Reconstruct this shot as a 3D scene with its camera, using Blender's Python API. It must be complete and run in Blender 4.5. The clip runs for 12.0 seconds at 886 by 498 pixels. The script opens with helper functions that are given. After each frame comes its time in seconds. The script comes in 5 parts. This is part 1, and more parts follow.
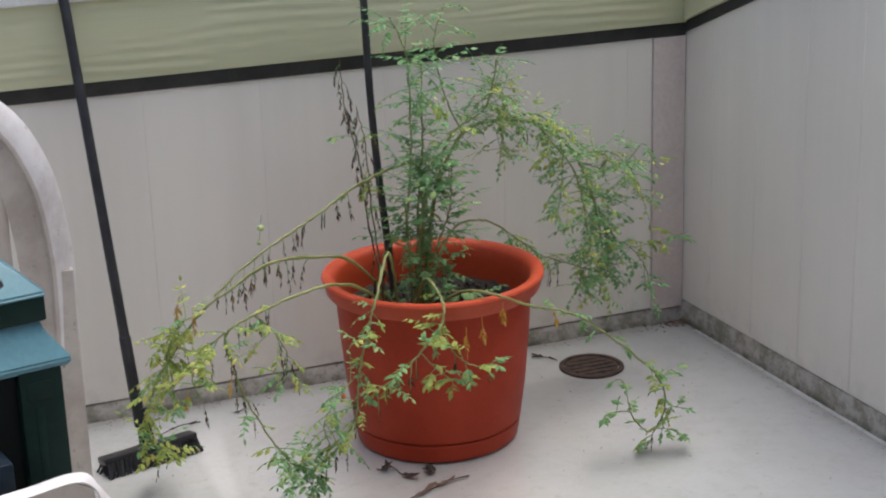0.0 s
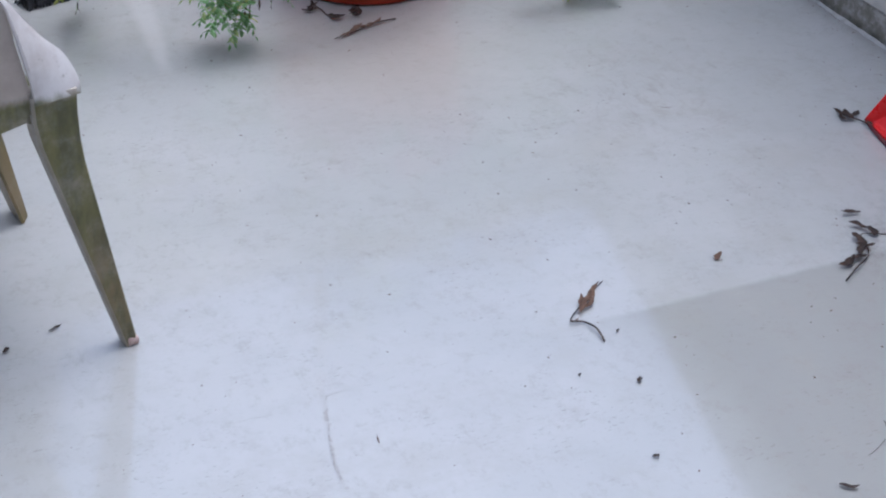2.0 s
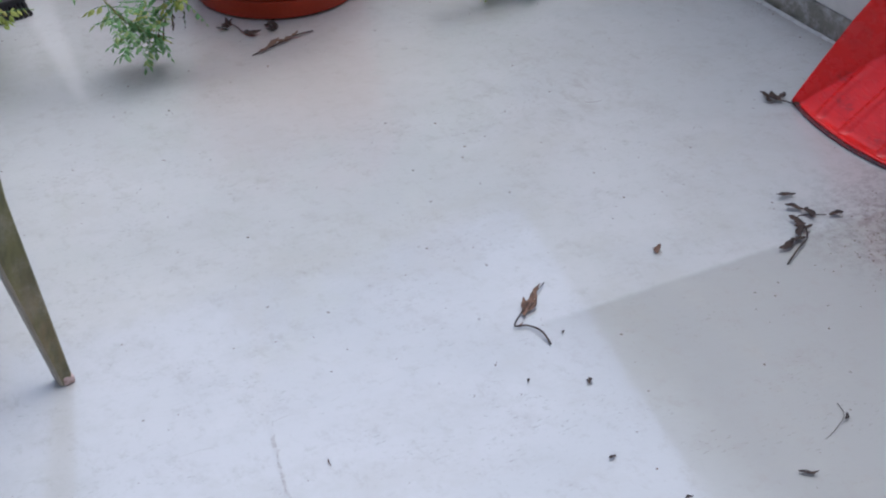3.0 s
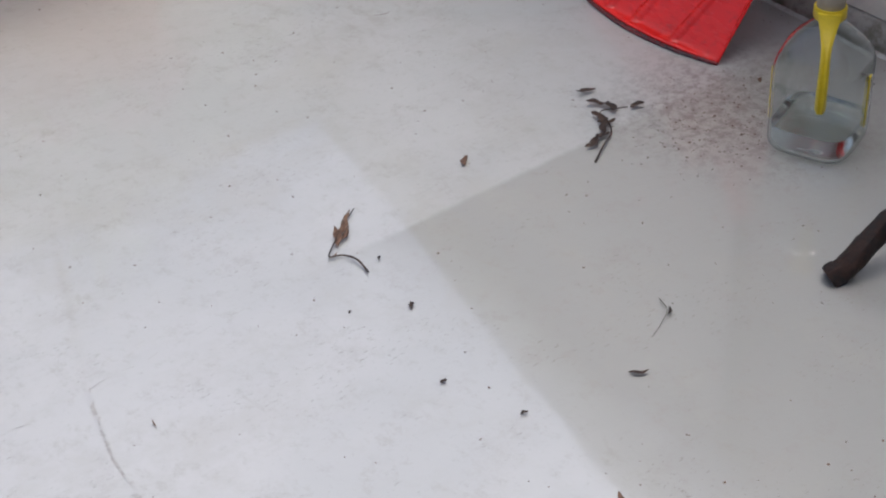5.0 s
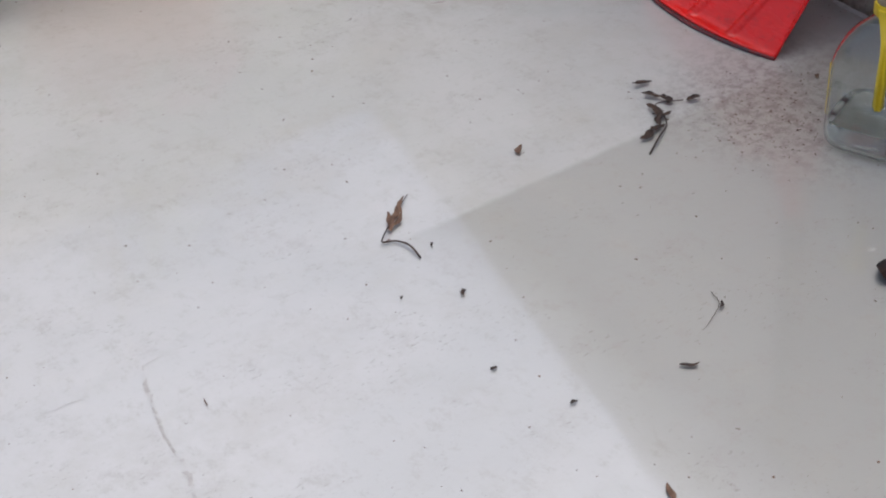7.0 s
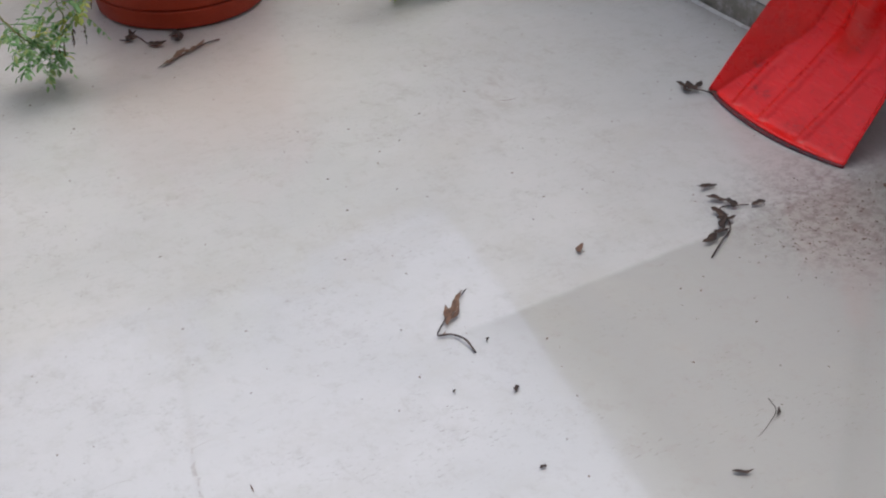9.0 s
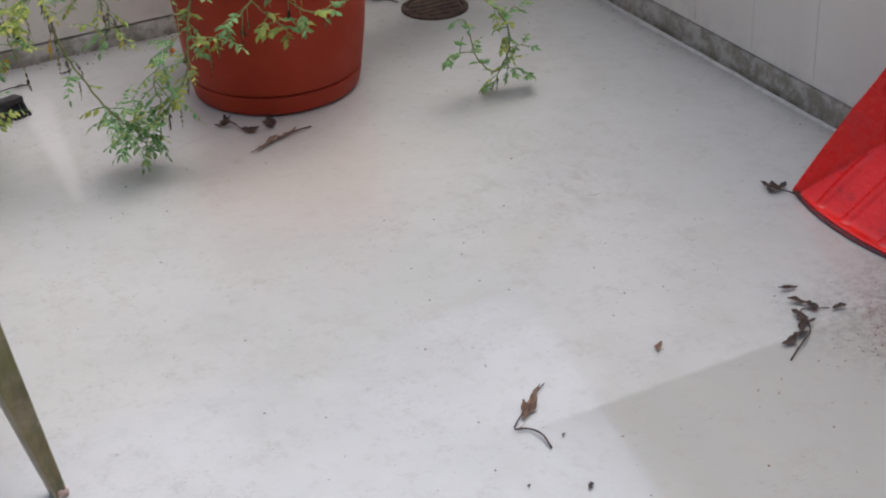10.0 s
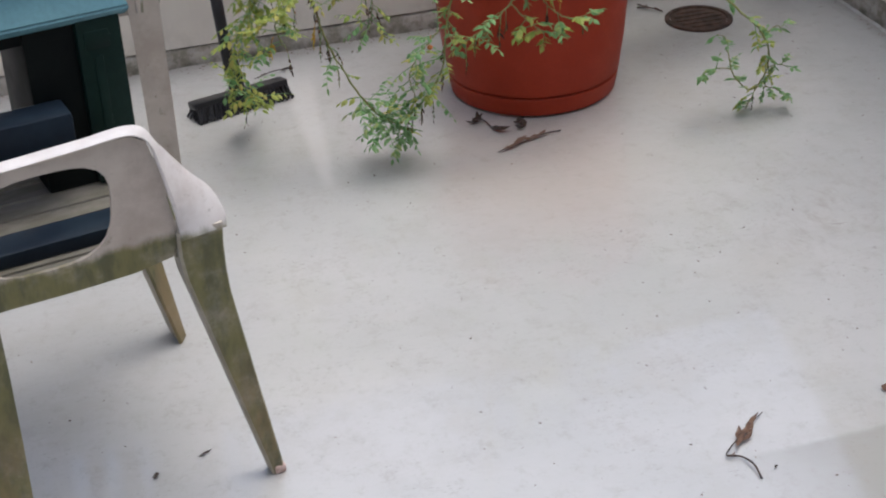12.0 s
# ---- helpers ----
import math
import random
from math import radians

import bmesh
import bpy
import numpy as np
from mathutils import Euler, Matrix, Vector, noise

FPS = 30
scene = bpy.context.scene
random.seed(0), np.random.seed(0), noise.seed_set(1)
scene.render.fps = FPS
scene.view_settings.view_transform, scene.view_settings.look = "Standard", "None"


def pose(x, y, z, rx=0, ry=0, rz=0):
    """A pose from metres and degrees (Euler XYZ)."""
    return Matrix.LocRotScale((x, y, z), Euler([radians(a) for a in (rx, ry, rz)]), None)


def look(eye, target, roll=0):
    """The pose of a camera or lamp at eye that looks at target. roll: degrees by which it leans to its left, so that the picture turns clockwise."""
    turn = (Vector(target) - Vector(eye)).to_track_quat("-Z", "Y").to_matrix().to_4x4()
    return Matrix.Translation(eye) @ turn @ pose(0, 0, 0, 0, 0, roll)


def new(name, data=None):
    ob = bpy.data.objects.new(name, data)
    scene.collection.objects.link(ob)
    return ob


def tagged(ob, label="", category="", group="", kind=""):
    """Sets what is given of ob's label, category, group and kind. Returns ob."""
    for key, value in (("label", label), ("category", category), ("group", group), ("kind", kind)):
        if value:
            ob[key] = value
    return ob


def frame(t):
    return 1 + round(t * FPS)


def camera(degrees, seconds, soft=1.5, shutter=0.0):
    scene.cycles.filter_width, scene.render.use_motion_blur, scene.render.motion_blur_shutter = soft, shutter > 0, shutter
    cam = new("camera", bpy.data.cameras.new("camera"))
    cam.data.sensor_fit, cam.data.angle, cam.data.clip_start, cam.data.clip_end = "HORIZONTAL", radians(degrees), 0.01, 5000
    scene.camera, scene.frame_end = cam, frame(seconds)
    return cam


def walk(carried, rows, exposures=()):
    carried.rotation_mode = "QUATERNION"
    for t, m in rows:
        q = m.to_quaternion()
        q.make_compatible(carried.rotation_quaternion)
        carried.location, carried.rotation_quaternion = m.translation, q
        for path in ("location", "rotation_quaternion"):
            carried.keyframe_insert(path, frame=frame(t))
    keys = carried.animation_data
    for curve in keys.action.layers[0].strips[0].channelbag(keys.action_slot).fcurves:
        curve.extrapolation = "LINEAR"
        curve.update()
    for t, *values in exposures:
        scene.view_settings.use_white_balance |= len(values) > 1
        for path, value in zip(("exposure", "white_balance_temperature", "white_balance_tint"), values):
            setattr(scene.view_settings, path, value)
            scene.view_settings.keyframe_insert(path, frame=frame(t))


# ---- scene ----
cam = camera(30.94, 12.0, soft=2.1)
PATH = [
    (0, (-2.162, -3.669, 1.536), (-1.2822, -1.4497, 0.7930), -1.81),
    (0.5, (-2.128, -3.683, 1.545), (-1.3038, -1.5118, 0.6194), -2.28),
    (1, (-2.131, -3.688, 1.545), (-1.2893, -1.5328, 0.5972), -0.63),
    (1.5, (-2.140, -3.672, 1.505), (-1.2984, -1.6408, 0.3159), 0.48),
    (2, (-2.132, -3.659, 1.471), (-1.2780, -1.7373, 0.1195), 1.10),
    (2.5, (-2.136, -3.639, 1.455), (-1.3235, -1.7323, 0.0566), 0.32),
    (3, (-2.125, -3.612, 1.454), (-1.1683, -1.7346, 0.1077), -1.42),
    (3.5, (-2.119, -3.570, 1.421), (-1.0060, -1.7660, 0.0950), -3.59),
    (3.7, (-2.109, -3.556, 1.424), (-0.9519, -1.8089, 0.0618), -3.83),
    (5.3, (-2.085, -3.546, 1.458), (-0.9308, -1.9026, -0.0308), -3.30),
    (5.5, (-2.086, -3.549, 1.455), (-0.9335, -1.9017, -0.0308), -3.30),
    (6, (-2.089, -3.548, 1.455), (-0.9343, -1.9024, -0.0309), -3.20),
    (6.5, (-2.092, -3.548, 1.454), (-0.9466, -1.9067, -0.0434), -2.98),
    (7, (-2.101, -3.546, 1.454), (-1.0056, -1.8659, -0.0391), -3.06),
    (7.2, (-2.112, -3.548, 1.460), (-1.0550, -1.8230, -0.0090), -3.20),
    (8.8, (-2.082, -3.571, 1.436), (-1.0508, -1.7580, 0.0573), -2.72),
    (9, (-2.076, -3.563, 1.440), (-1.0281, -1.7443, 0.0815), -2.67),
    (9.5, (-2.081, -3.566, 1.464), (-1.0262, -1.7130, 0.1586), -2.52),
    (10, (-2.079, -3.583, 1.483), (-1.1122, -1.6467, 0.2314), -2.64),
    (10.5, (-2.066, -3.585, 1.493), (-1.1802, -1.6055, 0.2503), -2.40),
    (11, (-2.059, -3.594, 1.514), (-1.2073, -1.5715, 0.3174), -2.73),
    (11.5, (-2.049, -3.599, 1.517), (-1.3552, -1.5254, 0.3050), -3.38),
    (12, (-2.032, -3.613, 1.519), (-1.4463, -1.5269, 0.2718), -2.87),
]
LIFT = -0.05
EXPOSURES = [(t, ev + LIFT, kelvin - 500, tint - 1) for t, ev, kelvin, tint in [(0, 0.4, 6350, 8), (0.7, 0.2, 6150, 9), (1.1, 0.15, 6050, 9.5), (1.5, 0.05, 5750, 10), (2.5, 0, 5650, 10), (3, 0, 5750, 10), (3.7, -0.03, 6230, 9), (9.5, 0.05, 6380, 9.5), (12, 0.1, 6330, 9)]]
walk(cam, [(t, look(eye, target, roll)) for t, eye, target, roll in PATH], EXPOSURES)

# ---- light: a bright overcast sky and a soft, weak sun ----
world = bpy.data.worlds.new("overcast_sky")
scene.world = world
world.use_nodes = True
sky = world.node_tree.nodes.new("ShaderNodeTexSky")
sky.sky_type, sky.sun_disc = "NISHITA", False
sky.sun_elevation, sky.sun_rotation = radians(79), radians(78)
sky.dust_density, sky.air_density, sky.ozone_density = 9, 1.0, 1.0
world.node_tree.links.new(sky.outputs[0], world.node_tree.nodes["Background"].inputs[0])
world.node_tree.nodes["Background"].inputs[1].default_value = 0.15
sun = new("sun", bpy.data.lights.new("sun", "SUN"))
sun.data.energy, sun.data.angle, sun.data.color = 0.5, radians(60), (1.0, 0.97, 0.93)
sun.matrix_world = look((1.87, 0.40, 9.82), (0, 0, 0))


# ---- materials ----
class Mat:
    """A node material with a few shortcuts."""

    def __init__(self, name, rough=0.6, metal=0.0, spec=0.5):
        self.m = bpy.data.materials.new(name)
        self.m.use_nodes = True
        self.t = self.m.node_tree
        self.b = self.t.nodes["Principled BSDF"]
        self.b.inputs["Roughness"].default_value = rough
        self.b.inputs["Metallic"].default_value = metal
        self.b.inputs["Specular IOR Level"].default_value = spec
        self.co = self.t.nodes.new("ShaderNodeTexCoord").outputs["Object"]

    def put(self, socket, value):
        if isinstance(value, bpy.types.NodeSocket):
            self.t.links.new(value, socket)
        elif isinstance(value, (tuple, list)) and len(value) == 3 and len(socket.default_value) == 4:
            socket.default_value = (*value, 1)
        else:
            socket.default_value = value

    def noise(self, scale, detail=4, rough=0.6, stretch=(1, 1, 1), kind="ShaderNodeTexNoise"):
        mp = self.t.nodes.new("ShaderNodeMapping")
        mp.inputs["Scale"].default_value = stretch
        self.t.links.new(self.co, mp.inputs["Vector"])
        n = self.t.nodes.new(kind)
        self.t.links.new(mp.outputs[0], n.inputs["Vector"])
        n.inputs["Scale"].default_value = scale
        if kind == "ShaderNodeTexNoise":
            n.inputs["Detail"].default_value, n.inputs["Roughness"].default_value = detail, rough
            return n.outputs["Fac"]
        return n.outputs["Distance"]

    def ramp(self, fac, lo, hi, a=0.0, b=1.0):
        n = self.t.nodes.new("ShaderNodeMapRange")
        n.interpolation_type = "SMOOTHSTEP"
        for k, v in zip(("Value", "From Min", "From Max", "To Min", "To Max"), (fac, lo, hi, a, b)):
            self.put(n.inputs[k], v)
        return n.outputs[0]

    def mix(self, fac, a, b):
        n = self.t.nodes.new("ShaderNodeMix")
        n.data_type = "RGBA"
        self.put(n.inputs[0], fac)
        self.put(n.inputs[6], a)
        self.put(n.inputs[7], b)
        return n.outputs[2]

    def math(self, op, a, b=0.0):
        n = self.t.nodes.new("ShaderNodeMath")
        n.operation = op
        self.put(n.inputs[0], a)
        self.put(n.inputs[1], b)
        return n.outputs[0]

    def xyz(self):
        n = self.t.nodes.new("ShaderNodeSeparateXYZ")
        self.t.links.new(self.co, n.inputs[0])
        return n.outputs

    def random(self):
        return self.t.nodes.new("ShaderNodeObjectInfo").outputs["Random"]

    def island(self):
        return self.t.nodes.new("ShaderNodeNewGeometry").outputs["Random Per Island"]

    def color(self, v):
        self.put(self.b.inputs["Base Color"], v)
        return self

    def rough(self, v):
        self.put(self.b.inputs["Roughness"], v)
        return self

    def bump(self, h, strength=0.3, dist=0.002):
        n = self.t.nodes.new("ShaderNodeBump")
        n.inputs["Strength"].default_value, n.inputs["Distance"].default_value = strength, dist
        self.t.links.new(h, n.inputs["Height"])
        self.t.links.new(n.outputs[0], self.b.inputs["Normal"])
        return self


def two_tone(name, a, b, scale=8, rough=0.6, lo=0.35, hi=0.65, fine=120, bump=0.25, metal=0.0, spec=0.5, stretch=(1, 1, 1), dist=0.001):
    k = Mat(name, rough, metal, spec)
    n, f = k.noise(scale, 5, 0.65, stretch), k.noise(fine, 3, 0.6, stretch)
    c = k.mix(k.ramp(n, lo, hi), a, b)
    k.color(k.mix(k.ramp(f, 0.3, 0.75, 0, 0.3), c, tuple(v * 0.6 for v in a)))
    k.rough(k.ramp(n, 0.2, 0.8, max(rough - 0.08, 0.03), min(rough + 0.12, 1)))
    return k.bump(f, bump, dist).m


# the film: weight and roughness beyond and on this side of the seam, index, ripple
COAT = (0.92, 1.0, 0.015, 0.015, 2.0, 0.45)


def floor_material():
    """White deck paint under a thin wet film: beyond the seam it is brushed and rippled, on this side smooth."""
    k = Mat("painted_deck", 0.45, spec=0.5)
    x, y, _ = k.xyz()
    wob = k.math("MULTIPLY", k.math("SUBTRACT", k.noise(14, 4, 0.7), 0.5), 0.05)
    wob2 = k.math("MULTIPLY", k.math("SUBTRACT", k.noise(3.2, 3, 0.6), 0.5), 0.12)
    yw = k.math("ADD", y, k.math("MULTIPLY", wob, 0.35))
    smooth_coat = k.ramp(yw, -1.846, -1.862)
    big, mid, fine = k.noise(1.6, 4, 0.6), k.noise(9, 5, 0.7), k.noise(85, 4, 0.7)
    base = k.mix(k.ramp(big, 0.35, 0.65), (0.46, 0.465, 0.455), (0.515, 0.515, 0.505))
    # near right: a darker coat, the side wall's dark reflection painted in too
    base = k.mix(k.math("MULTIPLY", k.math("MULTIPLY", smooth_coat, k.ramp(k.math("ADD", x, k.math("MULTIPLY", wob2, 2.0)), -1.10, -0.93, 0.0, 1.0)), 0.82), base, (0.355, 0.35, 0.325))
    # blotches, scuffs, grime along the walls
    base = k.mix(k.ramp(mid, 0.50, 0.74, 0, 0.30), base, (0.40, 0.385, 0.35))
    cloudy = k.noise(4.2, 6, 0.72)
    base = k.mix(k.ramp(cloudy, 0.48, 0.68, 0, 0.38), base, (0.40, 0.385, 0.345))
    mottle = k.noise(24, 6, 0.78, (1.2, 0.8, 1))
    base = k.mix(k.ramp(mottle, 0.52, 0.70, 0, 0.44), base, (0.36, 0.335, 0.30))
    base = k.mix(k.ramp(k.noise(11, 6, 0.8), 0.53, 0.68, 0, 0.30), base, (0.35, 0.315, 0.295))
    flecks = k.math("MULTIPLY", k.ramp(k.noise(130, 3, 0.65, (0.6, 1.4, 1)), 0.60, 0.67), k.ramp(k.noise(5.5, 4, 0.7), 0.48, 0.62))
    base = k.mix(k.math("MULTIPLY", flecks, 0.55), base, (0.25, 0.235, 0.20))
    base = k.mix(k.ramp(fine, 0.60, 0.76, 0, 0.4), base, (0.30, 0.285, 0.25))

    def blot(cx, cy, r):
        dx, dy = k.math("SUBTRACT", x, cx), k.math("SUBTRACT", y, cy)
        d = k.math("SQRT", k.math("ADD", k.math("MULTIPLY", dx, dx), k.math("MULTIPLY", dy, dy)))
        return k.ramp(k.math("ADD", d, k.math("MULTIPLY", wob2, 1.6)), r, r * 0.15)

    # warm blot before the pot: its dim reflection painted on the deck
    base = k.mix(k.math("MULTIPLY", blot(-1.0, -0.86, 0.42), 0.30), base, (0.47, 0.40, 0.31))
    scuff = k.math("MULTIPLY", blot(-0.62, -1.18, 0.26), k.ramp(k.noise(16, 6, 0.75, (1.3, 0.6, 1)), 0.48, 0.64))
    base = k.mix(k.math("MULTIPLY", scuff, 0.5), base, (0.33, 0.29, 0.26))
    grit = k.math("MULTIPLY", blot(-0.30, -1.93, 0.33), k.ramp(k.noise(48, 6, 0.8), 0.42, 0.62))
    base = k.mix(k.math("MULTIPLY", grit, 0.7), base, (0.13, 0.11, 0.095))
    base = k.mix(k.math("MULTIPLY", blot(-0.16, -1.92, 0.36), 0.4), base, (0.25, 0.22, 0.20))
    rim = k.math("MAXIMUM", k.ramp(k.math("ADD", y, wob), -0.09, -0.005), k.ramp(k.math("ADD", x, wob), -0.06, -0.005))
    base = k.mix(k.math("MULTIPLY", rim, 0.5), base, (0.22, 0.20, 0.17))
    # a pale streak of light painted in beside the brush, tapering towards the middle of the deck
    off = k.math("ABSOLUTE", k.math("ADD", k.math("ADD", x, k.math("ADD", 1.385, k.math("MULTIPLY", y, -0.1006))), k.math("MULTIPLY", wob, 0.4)))
    inside = k.math("SUBTRACT", k.math("ADD", 0.044, k.math("MULTIPLY", y, 0.0408)), off)
    streak = k.math("MULTIPLY", k.ramp(inside, -0.012, 0.016), k.math("MULTIPLY", k.ramp(y, -0.78, -0.68), k.ramp(y, -0.12, -0.28)))
    base = k.mix(k.math("MULTIPLY", streak, 0.45), base, (0.70, 0.70, 0.69))
    k.color(base)
    k.rough(k.ramp(mid, 0.3, 0.7, 0.34, 0.48))
    # the wet film
    k.put(k.b.inputs["Coat Weight"], k.math("MULTIPLY", k.ramp(smooth_coat, 0, 1, COAT[0], COAT[1]), k.math("MULTIPLY", k.ramp(cloudy, 0.55, 0.75, 1, 0.75), k.math("SUBTRACT", 1.0, k.math("MULTIPLY", blot(-0.24, -1.90, 0.48), 0.75)))))
    k.put(k.b.inputs["Coat Roughness"], k.ramp(smooth_coat, 0, 1, COAT[2], COAT[3]))
    k.b.inputs["Coat IOR"].default_value = COAT[4]
    brushed = k.math("MULTIPLY", k.ramp(k.noise(85, 3, 0.6, (0.45, 1.5, 1)), 0.56, 0.78), k.ramp(k.noise(8, 3, 0.6), 0.34, 0.52))
    swell = k.noise(7, 2, 0.5)
    chop = k.noise(42, 2, 0.5)
    film = k.math("ADD", k.math("ADD", k.math("MULTIPLY", swell, 0.7), k.math("MULTIPLY", chop, 0.42)), k.math("MULTIPLY", brushed, k.ramp(smooth_coat, 0, 1, 1.4, 0.04)))
    fb = k.t.nodes.new("ShaderNodeBump")
    fb.inputs["Strength"].default_value, fb.inputs["Distance"].default_value = COAT[5], 0.001
    k.t.links.new(film, fb.inputs["Height"])
    k.t.links.new(fb.outputs[0], k.b.inputs["Coat Normal"])
    h = k.math("ADD", k.math("MULTIPLY", fine, 0.4), k.math("ADD", mid, k.noise(34, 3, 0.6, (0.5, 1.5, 1))))
    return k.bump(h, 0.24, 0.0016).m


def siding_material():
    k = Mat("woodgrain_siding", 0.5)
    bend = k.noise(3.5, 2, 0.5, (1, 1, 2.5))
    mp = k.t.nodes.new("ShaderNodeTexWave")
    mp.wave_type, mp.bands_direction = "BANDS", "Z"
    mp.inputs["Scale"].default_value = 7.0
    mp.inputs["Distortion"].default_value = 7.0
    mp.inputs["Detail"].default_value = 2.0
    mp.inputs["Detail Scale"].default_value = 0.7
    st = k.t.nodes.new("ShaderNodeMapping")
    st.inputs["Scale"].default_value = (0.35, 0.35, 1.6)
    k.t.links.new(k.co, st.inputs["Vector"])
    k.t.links.new(st.outputs[0], mp.inputs["Vector"])
    grain = k.math("MULTIPLY", mp.outputs["Fac"], k.ramp(bend, 0.4, 0.65))
    fine = k.noise(60, 3, 0.6, (0.08, 0.08, 1))
    c = k.mix(k.ramp(k.noise(1.5, 3, 0.5), 0.35, 0.7), (0.53, 0.525, 0.335), (0.57, 0.56, 0.365))
    k.color(k.mix(k.ramp(fine, 0.45, 0.8, 0, 0.25), c, (0.42, 0.415, 0.25)))
    return k.bump(k.math("ADD", k.math("MULTIPLY", grain, 1.2), k.math("MULTIPLY", fine, 0.35)), 0.42, 0.003).m


def panel_material():
    k = Mat("panel_sheet", 0.5)
    streak = k.noise(6, 4, 0.6, (1, 1, 0.06))
    big = k.noise(2.3, 3, 0.5)
    c = k.mix(k.ramp(streak, 0.35, 0.7), (0.78, 0.73, 0.645), (0.73, 0.68, 0.60))
    c = k.mix(k.ramp(big, 0.4, 0.7, 0, 0.4), c, (0.71, 0.655, 0.58))
    _, _, z = k.xyz()
    dirt = k.math("MULTIPLY", k.ramp(z, 0.16, 0.02), k.ramp(k.noise(18, 4, 0.7), 0.42, 0.66))
    c = k.mix(k.math("MULTIPLY", dirt, 0.18), c, (0.20, 0.19, 0.14))
    return k.color(c).bump(k.noise(140, 2, 0.5), 0.06, 0.001).m


def kerb_material():
    k = Mat("grimy_kerb", 0.75)
    a, b = k.noise(16, 5, 0.75), k.noise(70, 4, 0.7)
    c = k.mix(k.ramp(a, 0.4, 0.62), (0.40, 0.37, 0.33), (0.20, 0.185, 0.145))
    c = k.mix(k.ramp(b, 0.58, 0.72, 0, 0.6), c, (0.07, 0.072, 0.045))
    _, _, z = k.xyz()
    mossy = k.math("MULTIPLY", k.ramp(k.math("ADD", z, k.math("MULTIPLY", a, 0.03)), 0.034, 0.018), k.ramp(k.noise(5, 4, 0.7), 0.44, 0.6))
    c = k.mix(k.math("MULTIPLY", mossy, 0.75), c, (0.045, 0.045, 0.022))
    return k.color(c).bump(b, 0.4, 0.002).m


def chair_material(name, growth, a=(0.52, 0.465, 0.405), b=(0.40, 0.34, 0.29)):
    k = Mat(name, 0.55)
    _, _, z = k.xyz()
    n, f, v = k.noise(9, 5, 0.7), k.noise(60, 5, 0.75), k.noise(14, 5, 0.7, (1, 1, 0.35))
    c = k.mix(k.ramp(n, 0.35, 0.7), a, b)
    moss = k.math("MULTIPLY", k.ramp(k.math("ADD", z, k.math("MULTIPLY", k.math("SUBTRACT", v, 0.5), 0.05)), 0.463, 0.446), k.ramp(n, 0.25, 0.55, 0.55, 1))
    c = k.mix(k.math("MULTIPLY", moss, 0.9 * growth), c, k.mix(k.ramp(k.noise(22, 5, 0.7, (1, 1, 0.3)), 0.38, 0.62), (0.055, 0.062, 0.010), (0.145, 0.135, 0.03)))
    brown = k.math("MULTIPLY", k.ramp(z, 0.30, 0.08), k.ramp(v, 0.38, 0.6))
    c = k.mix(k.math("MULTIPLY", brown, 0.75 * growth), c, (0.24, 0.17, 0.08))
    c = k.mix(k.ramp(f, 0.6, 0.74, 0, 0.6), c, (0.15, 0.13, 0.08))
    return k.color(c).bump(f, 0.25, 0.001).m


def leaf_material(name, a, b, c, rough=0.5):
    k = Mat(name, rough)
    r = k.island()
    col = k.mix(k.ramp(r, 0.0, 0.6), a, b)
    col = k.mix(k.ramp(r, 0.72, 1.0), col, c)
    k.color(k.mix(k.ramp(k.noise(90, 2, 0.5), 0.3, 0.7, 0, 0.35), col, tuple(v * 0.6 for v in a)))
    k.b.inputs["Subsurface Weight"].default_value = 0.0
    tr = k.t.nodes.new("ShaderNodeBsdfTranslucent")
    k.put(tr.inputs["Color"], col)
    ms = k.t.nodes.new("ShaderNodeMixShader")
    ms.inputs[0].default_value = 0.35
    k.t.links.new(k.b.outputs[0], ms.inputs[1])
    k.t.links.new(tr.outputs[0], ms.inputs[2])
    k.t.links.new(ms.outputs[0], k.t.nodes["Material Output"].inputs["Surface"])
    return k.m


def clear_material(name, tint, rough=0.03, ior=1.45):
    k = Mat(name, rough)
    k.color(tint)
    k.b.inputs["Transmission Weight"].default_value = 1.0
    k.b.inputs["IOR"].default_value = ior
    k.bump(k.noise(30, 2, 0.5), 0.08, 0.001)
    return k.m


def scuffed_red():
    """Glossy red plastic, dulled by dark smudges and fine scratches."""
    k = Mat("red_plastic", 0.24)
    c = k.mix(k.ramp(k.noise(6, 3, 0.5), 0.35, 0.65), (0.78, 0.014, 0.011), (0.70, 0.011, 0.009))
    smudge = k.math("MULTIPLY", k.ramp(k.noise(13, 5, 0.7), 0.56, 0.72), k.ramp(k.noise(60, 4, 0.7), 0.35, 0.65))
    c = k.mix(k.math("MULTIPLY", smudge, 0.6), c, (0.13, 0.02, 0.018))
    k.color(c)
    k.rough(k.ramp(k.noise(40, 4, 0.7, (1, 0.2, 1)), 0.35, 0.7, 0.20, 0.38))
    return k.bump(k.noise(50, 3, 0.6), 0.06, 0.001).m


CAP_BEIGE = two_tone("beige_cap", (0.42, 0.36, 0.27), (0.36, 0.31, 0.24), 20, 0.5)
DECK, SIDING, PANEL, KERB = floor_material(), siding_material(), panel_material(), kerb_material()
RESIN, RESIN_CLEAN = chair_material("mossy_resin", 1.0), chair_material("weathered_resin", 0.12)
# paler copy: the sky's light on upturned faces is put into its colour
RESIN_LIT = chair_material("sky_lit_resin", 1.0, (0.72, 0.69, 0.675), (0.55, 0.50, 0.47))
